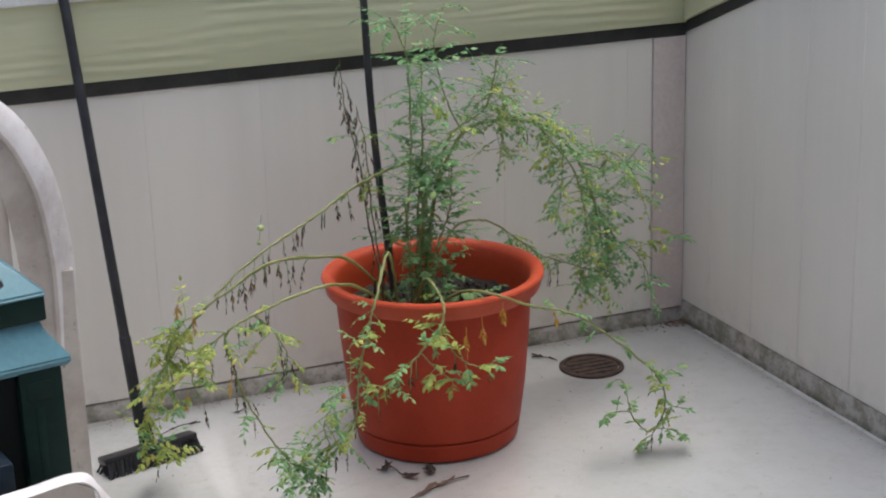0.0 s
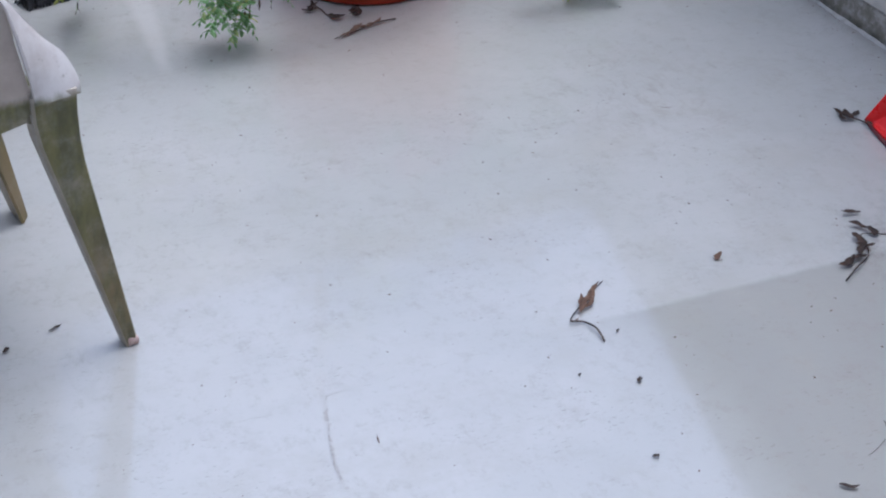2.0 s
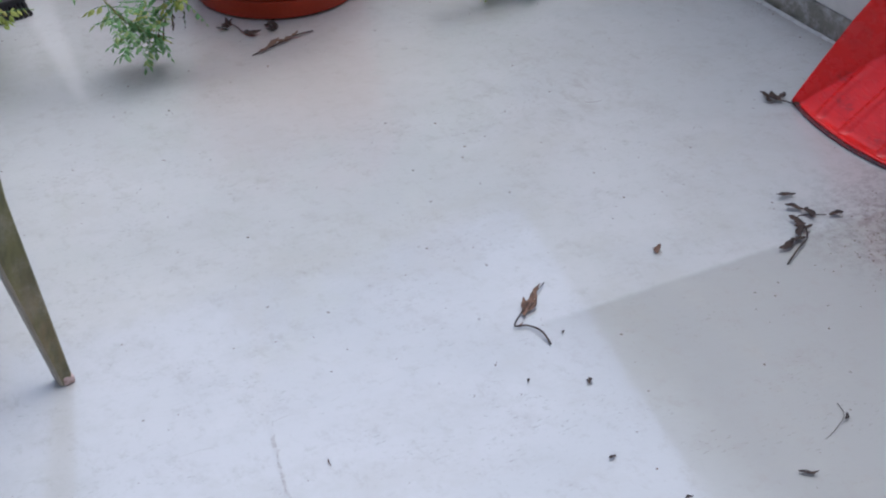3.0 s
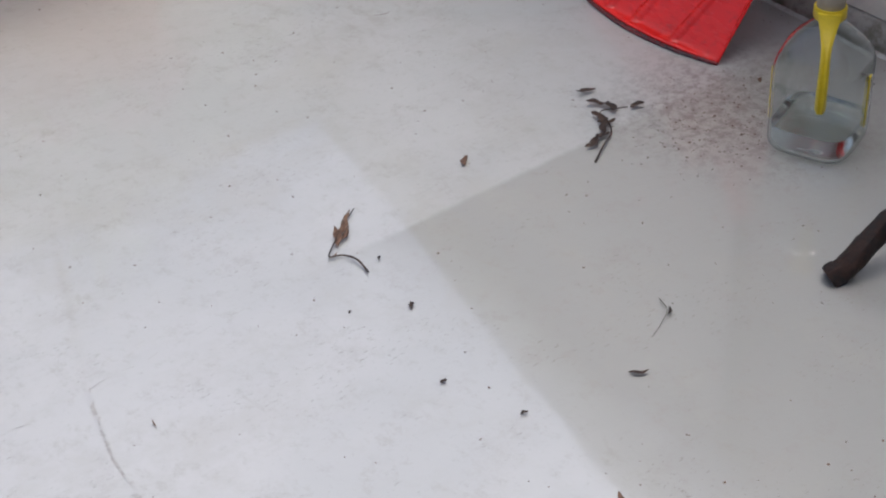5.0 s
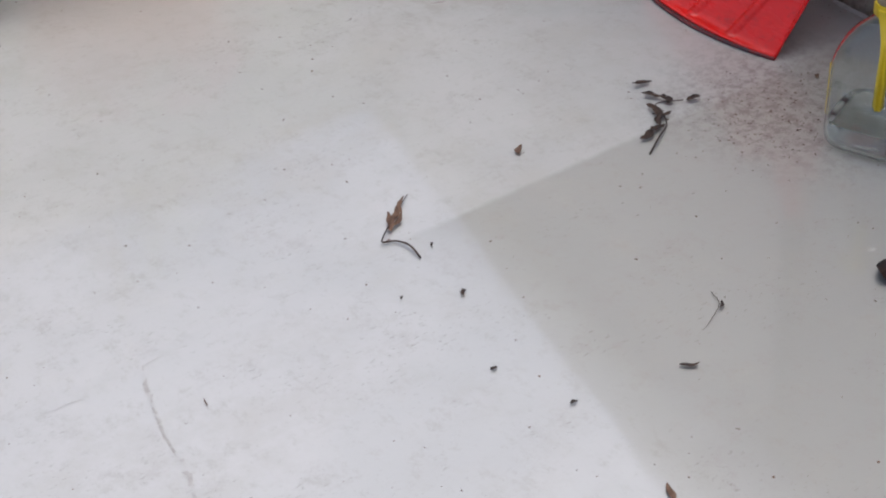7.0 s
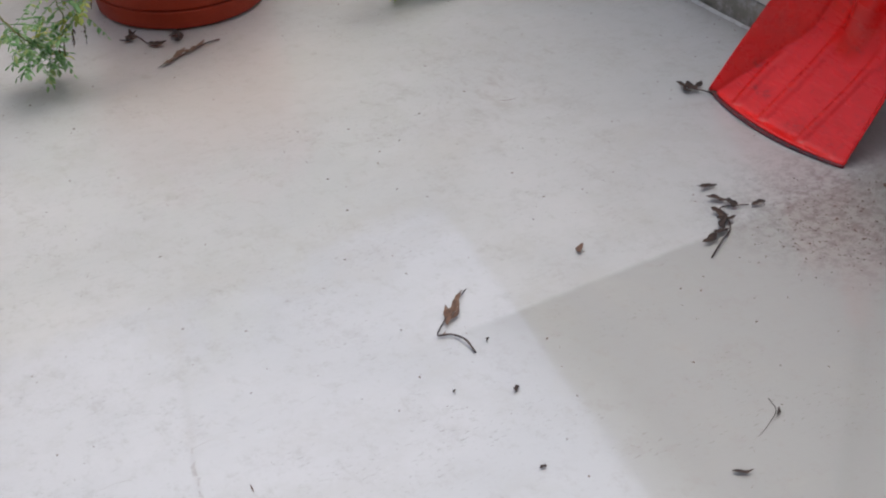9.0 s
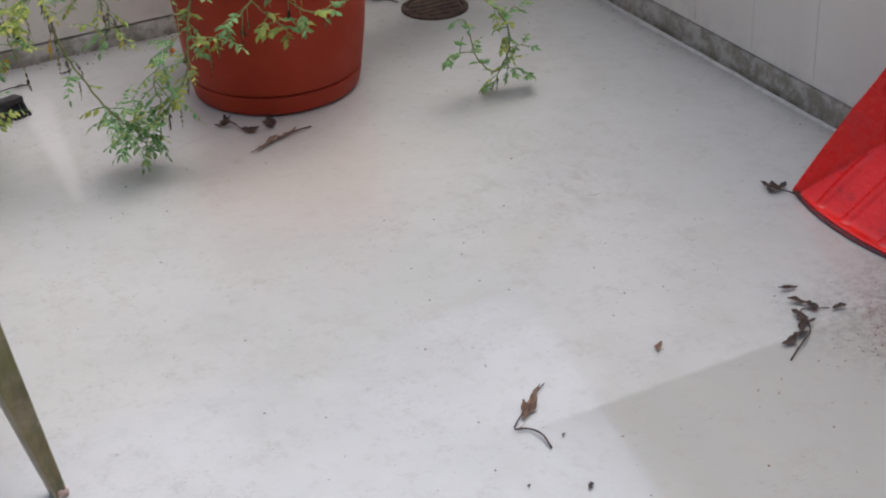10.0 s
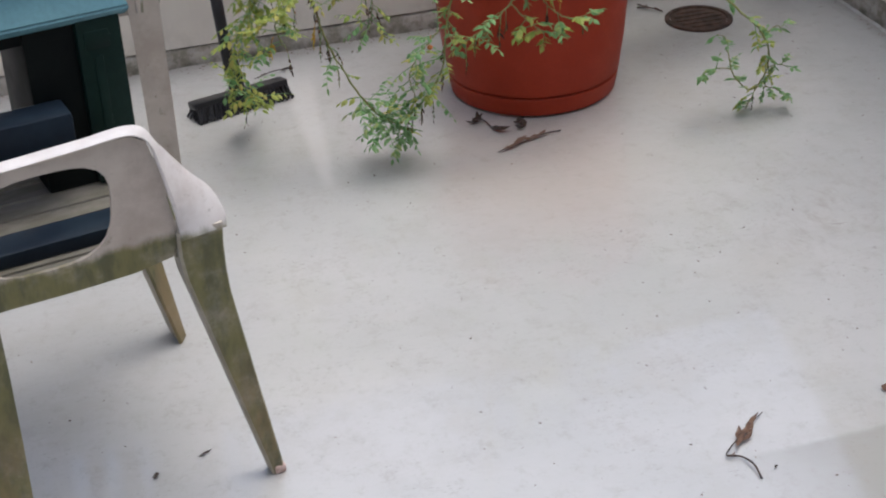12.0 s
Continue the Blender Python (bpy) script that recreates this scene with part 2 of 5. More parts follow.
# worn, less mossy leg edges; the light on them is in the colour too
RESIN_EDGE, RESIN_SEAT = chair_material("worn_lit_resin_edge", 0.5), two_tone("grey_resin_seat", (0.24, 0.225, 0.195), (0.13, 0.12, 0.085), 14, 0.6, stretch=(0.4, 1, 1))
FOOT = two_tone("worn_pink_resin", (0.58, 0.44, 0.40), (0.36, 0.22, 0.17), 70, 0.6, lo=0.45, hi=0.62)
TRIM = two_tone("trim_paint", (0.66, 0.565, 0.515), (0.61, 0.525, 0.475), 5, 0.5, fine=90, bump=0.1)
BLACK_STRIP = two_tone("dark_flashing", (0.018, 0.017, 0.015), (0.04, 0.038, 0.032), 10, 0.6)
CAP = two_tone("white_cap", (0.78, 0.77, 0.74), (0.66, 0.65, 0.62), 5, 0.5)
HOUSE = two_tone("house_paint", (0.50, 0.49, 0.46), (0.44, 0.43, 0.40), 3, 0.6)
LAWN = two_tone("far_ground", (0.05, 0.07, 0.03), (0.09, 0.09, 0.05), 0.4, 0.9)
TERRACOTTA = two_tone("terracotta_plastic", (0.37, 0.036, 0.010), (0.32, 0.030, 0.008), 6, 0.5, fine=160, bump=0.06, spec=0.25)
RIM = two_tone("terracotta_rim", (0.47, 0.062, 0.018), (0.40, 0.048, 0.014), 7, 0.48, fine=160, bump=0.06, spec=0.35)
SOIL = two_tone("potting_soil", (0.012, 0.010, 0.008), (0.045, 0.032, 0.022), 40, 0.9, fine=200, bump=0.8, dist=0.004)
STEM = two_tone("green_stem", (0.19, 0.22, 0.06), (0.27, 0.26, 0.09), 25, 0.5, fine=200, bump=0.2)
DRY_STEM = two_tone("dry_stem", (0.10, 0.065, 0.035), (0.20, 0.14, 0.07), 30, 0.8, fine=200, bump=0.3)
GREEN = leaf_material("green_leaf", (0.15, 0.32, 0.11), (0.24, 0.42, 0.17), (0.39, 0.47, 0.17))
LIME = leaf_material("yellow_green_leaf", (0.28, 0.38, 0.07), (0.42, 0.47, 0.11), (0.55, 0.48, 0.13))
DRY = leaf_material("withered_leaf", (0.045, 0.028, 0.020), (0.10, 0.055, 0.03), (0.30, 0.15, 0.04), 0.8)
FRUIT = two_tone("unripe_tomato", (0.34, 0.42, 0.13), (0.45, 0.50, 0.22), 20, 0.3, bump=0.02)
ORANGE = two_tone("orange_tomato", (0.55, 0.13, 0.02), (0.5, 0.18, 0.03), 20, 0.3, bump=0.02)
BLACK = two_tone("black_plastic", (0.013, 0.013, 0.015), (0.028, 0.028, 0.032), 12, 0.38, fine=160, bump=0.1)
BRISTLE = two_tone("black_bristle", (0.010, 0.010, 0.012), (0.028, 0.028, 0.034), 60, 0.5)
RED = scuffed_red()
SCUFF = two_tone("worn_edge", (0.05, 0.03, 0.04), (0.22, 0.03, 0.03), 60, 0.7)
CLEAR = clear_material("clear_jug", (0.93, 0.96, 0.95), 0.04)
WATER = clear_material("water", (0.93, 0.96, 0.95), 0.0, 1.33)
YELLOW = two_tone("yellow_plastic", (0.72, 0.55, 0.02), (0.62, 0.46, 0.02), 14, 0.35, bump=0.05)
IRON = two_tone("rusty_iron", (0.012, 0.010, 0.010), (0.045, 0.022, 0.016), 40, 0.75, fine=150, bump=0.8, metal=0.2, dist=0.002)
GRATE = two_tone("rusty_grate", (0.085, 0.05, 0.035), (0.04, 0.028, 0.022), 35, 0.8, fine=150, bump=0.6)
TEAL = two_tone("teal_plastic", (0.075, 0.19, 0.235), (0.10, 0.235, 0.28), 8, 0.4, bump=0.06)
DEEP_GREEN = two_tone("dark_green_plastic", (0.005, 0.018, 0.014), (0.009, 0.028, 0.021), 8, 0.45, bump=0.06, spec=0.2)
BOX_BLACK = two_tone("near_black_recess", (0.004, 0.006, 0.006), (0.007, 0.010, 0.009), 8, 0.5, bump=0.06, spec=0.15)
NAVY = two_tone("dark_blue_plastic", (0.009, 0.016, 0.028), (0.015, 0.027, 0.042), 10, 0.4, bump=0.05, spec=0.3)
DEAD = two_tone("dead_leaf", (0.10, 0.055, 0.035), (0.20, 0.12, 0.08), 60, 0.8, fine=250, bump=0.5)
DEAD_DARK = two_tone("black_dead_leaf", (0.028, 0.018, 0.015), (0.07, 0.042, 0.03), 60, 0.8, fine=250, bump=0.5)
LAP = two_tone("paint_lap", (0.48, 0.475, 0.46), (0.36, 0.345, 0.31), 30, 0.4, lo=0.45, hi=0.7)
CRACK = two_tone("coat_crack", (0.38, 0.365, 0.355), (0.44, 0.43, 0.42), 40, 0.7)


# ---- mesh helpers ----
def mesh_of(name, bm, *mats, smooth=True, angle=35):
    bmesh.ops.recalc_face_normals(bm, faces=bm.faces)
    me = bpy.data.meshes.new(name)
    bm.to_mesh(me)
    bm.free()
    for m in mats:
        me.materials.append(m)
    if smooth:
        me.shade_smooth()
        me.set_sharp_from_angle(angle=radians(angle))
    return me


def part(name, bm, mats, parent, label="", smooth=True, angle=35):
    ob = new(name, mesh_of(name, bm, *(mats if isinstance(mats, tuple) else (mats,)), smooth=smooth, angle=angle))
    ob.parent = parent
    return tagged(ob, label)


def solid(name, bm, mats, label, category="", group="", kind="", smooth=True, angle=35):
    ob = new(name, mesh_of(name, bm, *(mats if isinstance(mats, tuple) else (mats,)), smooth=smooth, angle=angle))
    return tagged(ob, label, category, group, kind)


def thing(name, at, label, category, group=""):
    ob = new(name)
    ob.empty_display_size = 0.05
    ob.matrix_world = at
    return tagged(ob, label, category, group)


def slab(a, b, bevel=0.0, bm=None, m=None, seg=2):
    """A box from corner a to corner b, with rounded edges, added to bm."""
    bm = bm or bmesh.new()
    q = Matrix.Translation([(u + v) / 2 for u, v in zip(a, b)]) @ Matrix.Diagonal([abs(v - u) for u, v in zip(a, b)] + [1])
    vs = bmesh.ops.create_cube(bm, size=1, matrix=q)["verts"]
    if bevel:
        es = list({e for v in vs for e in v.link_edges})
        got = bmesh.ops.bevel(bm, geom=es, offset=bevel, segments=seg, affect="EDGES", profile=0.6)
        vs = list({v for f in got["faces"] for v in f.verts} | {v for v in vs if v.is_valid})
    if m is not None:
        bmesh.ops.transform(bm, matrix=m, verts=vs)
    return bm


def lathe(profile, seg=64, bm=None, center=(0, 0), squash=None):
    """A turned shape from (radius, height) pairs. squash(angle): a factor on the radius."""
    bm = bm or bmesh.new()
    rings = []
    for r, z in profile:
        ring = []
        for k in range(seg):
            a = 2 * math.pi * k / seg
            f = squash(a) if squash else 1
            ring.append(bm.verts.new((center[0] + r * f * math.cos(a), center[1] + r * f * math.sin(a), z)))
        rings.append(ring)
    for p, q in zip(rings, rings[1:]):
        for k in range(seg):
            bm.faces.new((p[k], p[(k + 1) % seg], q[(k + 1) % seg], q[k]))
    return bm, rings


def spline(points, n):
    """n + 1 points on a smooth line through the given ones."""
    p = [Vector(v) for v in points]
    p = [p[0] * 2 - p[1], *p, p[-1] * 2 - p[-2]]
    out = []
    for k in range(n + 1):
        s = k / n * (len(p) - 3)
        i = min(int(s), len(p) - 4)
        t = s - i
        a, b, c, d = p[i:i + 4]
        out.append(0.5 * (2 * b + (c - a) * t + (2 * a - 5 * b + 4 * c - d) * t * t + (3 * b - a - 3 * c + d) * t ** 3))
    return out


def tube(points, radius, seg=7, bm=None, jitter=0.0, rnd=random, flat=1.0):
    """A round rod along points; radius is a number or a function of 0..1."""
    bm = bm or bmesh.new()
    pts = [Vector(p) for p in points]
    rings, up = [], Vector((0.3, 0.2, 1)).normalized()
    for k, p in enumerate(pts):
        d = (pts[min(k + 1, len(pts) - 1)] - pts[max(k - 1, 0)]).normalized()
        u = d.cross(up)
        u = u.normalized() if u.length > 1e-3 else d.orthogonal().normalized()
        v = u.cross(d)
        r = radius(k / max(len(pts) - 1, 1)) if callable(radius) else radius
        rings.append([bm.verts.new(p + (u * math.cos(a) + v * flat * math.sin(a)) * r * (1 + rnd.uniform(-jitter, jitter)))
                      for a in (2 * math.pi * j / seg for j in range(seg))])
    for p, q in zip(rings, rings[1:]):
        for k in range(seg):
            bm.faces.new((p[k], p[(k + 1) % seg], q[(k + 1) % seg], q[k]))
    bm.faces.new(rings[0][::-1])
    bm.faces.new(rings[-1])
    return bm


def extrude_outline(outline, y0, y1, bm=None, hole=None, lean=None):
    """A plate in the x-z plane from y0 to y1; hole is an inner outline with as many points."""
    bm = bm or bmesh.new()
    lean = lean or (lambda x, z: 0.0)
    ring = lambda pts, y: [bm.verts.new((x, y + lean(x, z), z)) for x, z in pts]
    a0, a1 = ring(outline, y0), ring(outline, y1)
    n = len(outline)
    for k in range(n):
        bm.faces.new((a0[k], a0[(k + 1) % n], a1[(k + 1) % n], a1[k]))
    if hole:
        b0, b1 = ring(hole, y0), ring(hole, y1)
        for k in range(n):
            j = (k + 1) % n
            bm.faces.new((b0[j], b0[k], b1[k], b1[j]))
            bm.faces.new((a0[j], a0[k], b0[k], b0[j]))
            bm.faces.new((a1[k], a1[j], b1[j], b1[k]))
    else:
        bm.faces.new(a0[::-1])
        bm.faces.new(a1)
    return bm


def round_loop(x0, x1, z0, z1, r, n=24, skew=0.0):
    """A rounded rectangle of n points in x-z, starting at its right side."""
    cx, cz, hx, hz = (x0 + x1) / 2, (z0 + z1) / 2, (x1 - x0) / 2, (z1 - z0) / 2
    out = []
    for k in range(n):
        a = 2 * math.pi * k / n
        c, s = math.cos(a), math.sin(a)
        e = r
        f = (abs(c) ** e + abs(s) ** e) ** (-1 / e)
        out.append((cx + hx * c * f + skew * hz * s * f, cz + hz * s * f))
    return out


# ---- the setting ----
WEST, SOUTH = -4.6, -4.9
# unseen ground, added for the light it bounces up from the horizon
solid("ground", slab((-400, -400, -3.2), (400, 400, -3.0)), LAWN, "unseen dull green ground added far below the balcony", "ground", kind="structure")
solid("floor", slab((WEST, SOUTH, -0.12), (0.0, 0.0, 0.0)), DECK, "white painted balcony deck with stains and painted-in light and shade", "floor", kind="structure")


RAKE = 0.385  # the right-hand wall's top climbs towards the house


def top_of(y):
    return 0.806 - RAKE * y


def raked(x0, x1, y0, y1, low, high, bevel=0.0):
    """A plate between x0 and x1 whose lower and upper edges are functions of y."""
    bm = bmesh.new()
    rows = [[bm.verts.new((x, y, z(y))) for x, z in ((x0, low), (x1, low), (x1, high), (x0, high))] for y in (y0, y1)]
    for k in range(4):
        bm.faces.new((rows[0][k], rows[0][(k + 1) % 4], rows[1][(k + 1) % 4], rows[1][k]))
    bm.faces.new(rows[0])
    bm.faces.new(rows[1])
    if bevel:
        bmesh.ops.bevel(bm, geom=list(bm.edges), offset=bevel, segments=1, affect="EDGES")
    return bm


def run_of_panels(name, cuts, along):
    """Sheet panels between the cuts, butted with fine open joints, in front of a backing wall."""
    if along == "x":
        wall = solid(name, slab((WEST, 0.014, -0.12), (0.16, 0.15, 0.806)), PANEL, "low grey balcony wall of sheet panels", "wall", kind="structure")
    else:
        wall = solid(name, raked(0.014, 0.15, SOUTH, 0.0135, lambda y: -0.12, top_of), PANEL, "grey side wall of sheet panels with a raking top", "wall", kind="structure", smooth=False)
    for a, b in zip(cuts, cuts[1:]):
        lo, hi = min(a, b) + 0.0001, max(a, b) - 0.0001
        bm = slab((lo, 0.002, 0.047), (hi, 0.0135, 0.806), 0.0005) if along == "x" else raked(0.002, 0.0135, lo, hi, lambda y: 0.061, top_of, 0.0005)
        part("panel", bm, PANEL, wall, smooth=False)
    return wall


back = run_of_panels("wall_back", [-0.097, -0.17, -0.53, -0.85, -1.166, -1.45, -1.8, -2.2, -2.6, -3.0, -3.5, -4.0, WEST], "x")
right = run_of_panels("wall_right", [-0.001, -0.143, -0.347, -0.559, -0.77, -0.98, -1.19, -1.40, -1.61, -1.82, -2.03, -2.24, -2.6, -3.0, -3.6, -4.2, SOUTH], "y")
for y in (-0.143, -0.347, -0.559, -0.77, -0.98, -1.19, -1.40, -1.61, -1.82, -2.03, -2.24):
    part("rib", slab((0.0008, y - 0.0014, 0.063), (0.0025, y + 0.0016, top_of(y) - 0.002), 0.0006), PANEL, right)
solid("trim", slab((-0.096, -0.007, 0.043), (-0.0005, 0.0035, 0.799), 0.002), TRIM, "pinkish grey corner trim board", "trim", kind="structure")


def kerb(name, along, top):
    """The upstand at the foot of a wall: rough, with a sloped top."""
    bm = bmesh.new()
    rnd = random.Random(4)
    n = 90
    rows = []
    length = -WEST if along == "x" else -SOUTH
    for k in range(n + 1):
        s = -length * k / n
        j = lambda v: rnd.uniform(-v, v)
        prof = [(0.0, -0.02), (-0.004 + j(0.003), 0.0), (-0.001 + j(0.0015), 0.012), (0.0 + j(0.001), top - 0.007 + j(0.002)), (0.005, top + j(0.0015)), (0.013, top)]
        rows.append([bm.verts.new((s, o, z) if along == "x" else (o, s, z)) for o, z in prof])
    for p, q in zip(rows, rows[1:]):
        for k in range(len(p) - 1):
            bm.faces.new((p[k], q[k], q[k + 1], p[k + 1]))
    return solid(name, bm, KERB, "grimy grey upstand along the wall's foot", "baseboard", kind="structure", angle=60)


kerb("baseboard_back", "x", 0.043)
kerb("baseboard_right", "y", 0.0595)


def paint_lap():
    """The deck paint's uneven edge where it laps against the foot of the side wall."""
    rnd = random.Random(12)
    bm = bmesh.new()
    rows = []
    for k in range(241):
        y = -0.10 - 2.5 * k / 240
        w = 0.014 + 0.008 * noise.noise(Vector((y * 9, 0, 3))) + rnd.uniform(-0.0015, 0.0015)
        h = 0.0035 + 0.0012 * noise.noise(Vector((y * 23, 5, 0)))
        rows.append([bm.verts.new(p) for p in ((-w - 0.004, y, 0.0004), (-w, y, h), (-0.010 - 0.003 * noise.noise(Vector((y * 30, 1, 1))), y, h + 0.001), (-0.005, y, 0.0005))])
    for p, q in zip(rows, rows[1:]):
        for k in range(3):
            bm.faces.new((p[k], q[k], q[k + 1], p[k + 1]))
    solid("paint_lap", bm, LAP, "raised uneven lap of white deck paint along the wall's foot", "trim", kind="structure", angle=60)


paint_lap()
solid("flashing_back", slab((WEST, -0.004, 0.7995), (0.0135, 0.1, 0.834), 0.002), BLACK_STRIP, "dark strip under the siding board", "trim", kind="structure")
solid("flashing_right", raked(-0.004, 0.1, SOUTH, -0.005, lambda y: top_of(y) + 0.0005, lambda y: top_of(y) + 0.028), BLACK_STRIP, "dark strip under the siding board", "trim", kind="structure")
solid("siding_back", slab((WEST, -0.014, 0.8345), (0.15, 0.15, 1.022), 0.004), SIDING, "olive green wood-grain siding board", "siding", kind="structure")
solid("siding_right", raked(-0.014, 0.15, SOUTH, -0.0145, lambda y: top_of(y) + 0.0285, lambda y: top_of(y) + 0.216, 0.003), SIDING, "olive green wood-grain siding board", "siding", kind="structure")
solid("wall_cap_back", slab((WEST, -0.03, 1.0225), (0.17, 0.17, 1.05), 0.004), CAP, "white cap on the balcony wall", "cap", kind="structure")
solid("wall_cap_right", raked(-0.03, 0.17, SOUTH, -0.032, lambda y: top_of(y) + 0.2165, lambda y: top_of(y) + 0.245), CAP, "white cap on the balcony wall", "cap", kind="structure")
solid("wall_left", slab((WEST - 0.15, SOUTH, -0.12), (WEST - 0.001, 0.15, 1.05)), HOUSE, "plain low balcony wall", "wall", kind="structure")
solid("wall_house", slab((WEST - 0.15, SOUTH - 0.2, -0.12), (0.15, SOUTH - 0.001, 2.6)), HOUSE, "plain painted house wall", "wall", kind="structure")


def crack(points, width, seed):
    rnd = random.Random(seed)
    pts = spline([(x, y, 0.0012) for x, y in points], 40)
    bm = bmesh.new()
    rows = []
    for p, q in zip(pts, pts[1:]):
        d = (q - p).normalized()
        s = Vector((-d.y, d.x, 0)) * width * rnd.uniform(0.1, 1.0)
        m = Vector((rnd.uniform(-1, 1), rnd.uniform(-1, 1), 0)) * 0.003
        rows.append((bm.verts.new(p + s + m), bm.verts.new(p - s + m)))
    for k, (p, q) in enumerate(zip(rows, rows[1:])):
        if rnd.random() < 0.48:
            bm.faces.new((p[0], p[1], q[1], q[0]))
    return solid("crack", bm, CRACK, "fine crack in the deck coating", "crack", kind="structure")


crack([(-1.525, -1.875), (-1.55, -1.96), (-1.565, -2.02), (-1.572, -2.1), (-1.60, -2.2)], 0.004, 1)
crack([(-1.70, -1.878), (-1.594, -1.888), (-1.525, -1.876), (-1.369, -1.869), (-1.2, -1.862), (-1.10, -1.86)], 0.0008, 2)


# ---- drain ----
def make_drain(x, y, r):
    d = thing("floor_drain", pose(x, y, 0.0), "round rusty brown drain grate set in the deck", "drain")
    bm, rings = lathe([(r * 1.0, -0.002), (r * 1.0, 0.004), (r * 0.97, 0.006), (r * 0.86, 0.006), (r * 0.84, 0.003), (r * 0.84, -0.001)], 48)
    part("ring", bm, GRATE, d)
    bm, rings = lathe([(r * 0.83, 0.0025), (r * 0.4, 0.0035), (0.002, 0.0035)], 40)
    part("plate", bm, GRATE, d)
    for row in (-2, -1, 0, 1, 2):
        half = math.sqrt(max(0.0, (r * 0.72) ** 2 - (row * r * 0.28) ** 2))
        part("bar", slab((-half, row * r * 0.28 - 0.005, 0.0030), (half, row * r * 0.28 + 0.005, 0.0052), 0.001), GRATE, d)
    return d


make_drain(-0.388, -0.212, 0.084)


# ---- the pot ----
def make_pot(x, y):
    pot = thing("flower_pot", pose(x, y, 0), "large terracotta-coloured plastic pot with a rolled rim", "pot")
    bm, _ = lathe([(0.02, 0.002), (0.180, 0.002), (0.188, 0.006), (0.193, 0.03), (0.195, 0.045), (0.192, 0.048)], 96)
    part("saucer", bm, TERRACOTTA, pot, "attached terracotta drip saucer")
    bm, _ = lathe([(0.188, 0.046), (0.190, 0.050), (0.1965, 0.053), (0.207, 0.13), (0.2175, 0.24), (0.225, 0.355), (0.2255, 0.362)], 96)
    part("body", bm, TERRACOTTA, pot)
    bm, rings = lathe([(0.2245, 0.3615), (0.236, 0.361), (0.243, 0.3625), (0.2465, 0.367), (0.2505, 0.385), (0.2545, 0.392), (0.2555, 0.397), (0.253, 0.4015), (0.246, 0.4035),
                       (0.236, 0.402), (0.228, 0.397), (0.223, 0.388), (0.219, 0.36), (0.216, 0.31), (0.213, 0.27)], 96)
    part("rim", bm, RIM, pot, "rolled lighter rim")
    return pot


POT_X, POT_Y = -0.900, -0.417
make_pot(POT_X, POT_Y)


def make_soil():
    rnd = random.Random(5)
    bm = bmesh.new()
    n, rings = 56, []
    for i in range(14):
        r = 0.2148 * i / 13
        ring = []
        for k in range(n):
            a = 2 * math.pi * k / n
            p = Vector((r * math.cos(a), r * math.sin(a), 0))
            z = 0.332 + 0.012 * noise.noise(p * 22) + 0.008 * noise.noise(p * 60) + (0.01 if i > 11 else 0)
            ring.append(bm.verts.new((p.x, p.y, z)))
            if i == 0:
                ring = [ring[0]] * n
                break
        rings.append(ring)
    for p, q in zip(rings, rings[1:]):
        for k in range(n):
            f = [p[k], p[(k + 1) % n], q[(k + 1) % n], q[k]]
            bm.faces.new(list(dict.fromkeys(f)))
    for _ in range(160):
        a, r, s = rnd.uniform(0, 6.28), 0.2 * math.sqrt(rnd.random()), rnd.uniform(0.003, 0.009)
        m = pose(r * math.cos(a), r * math.sin(a), 0.338 + rnd.uniform(0, 0.006), rnd.uniform(0, 90), rnd.uniform(0, 90), rnd.uniform(0, 360)) @ Matrix.Diagonal((s * 1.6, s, s * 0.6, 1))
        bmesh.ops.create_icosphere(bm, subdivisions=1, radius=1, matrix=m)
    ob = solid("potting_soil", bm, SOIL, "dark lumpy potting soil with bark chips", "soil", kind="stuff")
    ob.location = (POT_X, POT_Y, -0.028)


make_soil()

# ---- the stake ----
stake = solid("plant_stake", tube(spline([(-0.970, -0.362, 0.285), (-1.0, -0.34, 0.7), (-1.006, -0.325, 1.0), (-1.008, -0.31, 1.32)], 20), 0.0088, 12), BLACK,
              "thin black stake pushed into the potting soil", "stake")


# ---- the tomato plant ----
plant = thing("tomato_plant", pose(POT_X, POT_Y, 0.300), "straggling half-withered tomato plant spilling over its pot", "plant")
OFF = Vector((POT_X, POT_Y, 0.300))


def leaflet(bm, at, along, up, length, width, mat=0, curl=0.25):
    """One small leaf blade, folded on its midrib."""
    side = along.cross(up)
    side = side.normalized() if side.length > 1e-4 else Vector((1, 0, 0))
    up = side.cross(along).normalized()
    tip = at + along * length - up * length * curl
    mid = at + along * length * 0.45 - up * length * curl * 0.2
    back = at + along * length * 0.15
    low = up * (-width * 0.35)
    v = [bm.verts.new(p) for p in (at, back + side * width * 0.7 + low, mid + side * width + low, tip, mid - side * width + low, back - side * width * 0.7 + low, mid)]
    for f in ((0, 1, 6), (1, 2, 6), (2, 3, 6), (3, 4, 6), (4, 5, 6), (5, 0, 6)):
        bm.faces.new([v[k] for k in f]).material_index = mat


def twirl(rnd, z=0.0):
    v = Vector((rnd.gauss(0, 1), rnd.gauss(0, 1), rnd.gauss(0, 1) * 0.6 + z))
    return v.normalized()


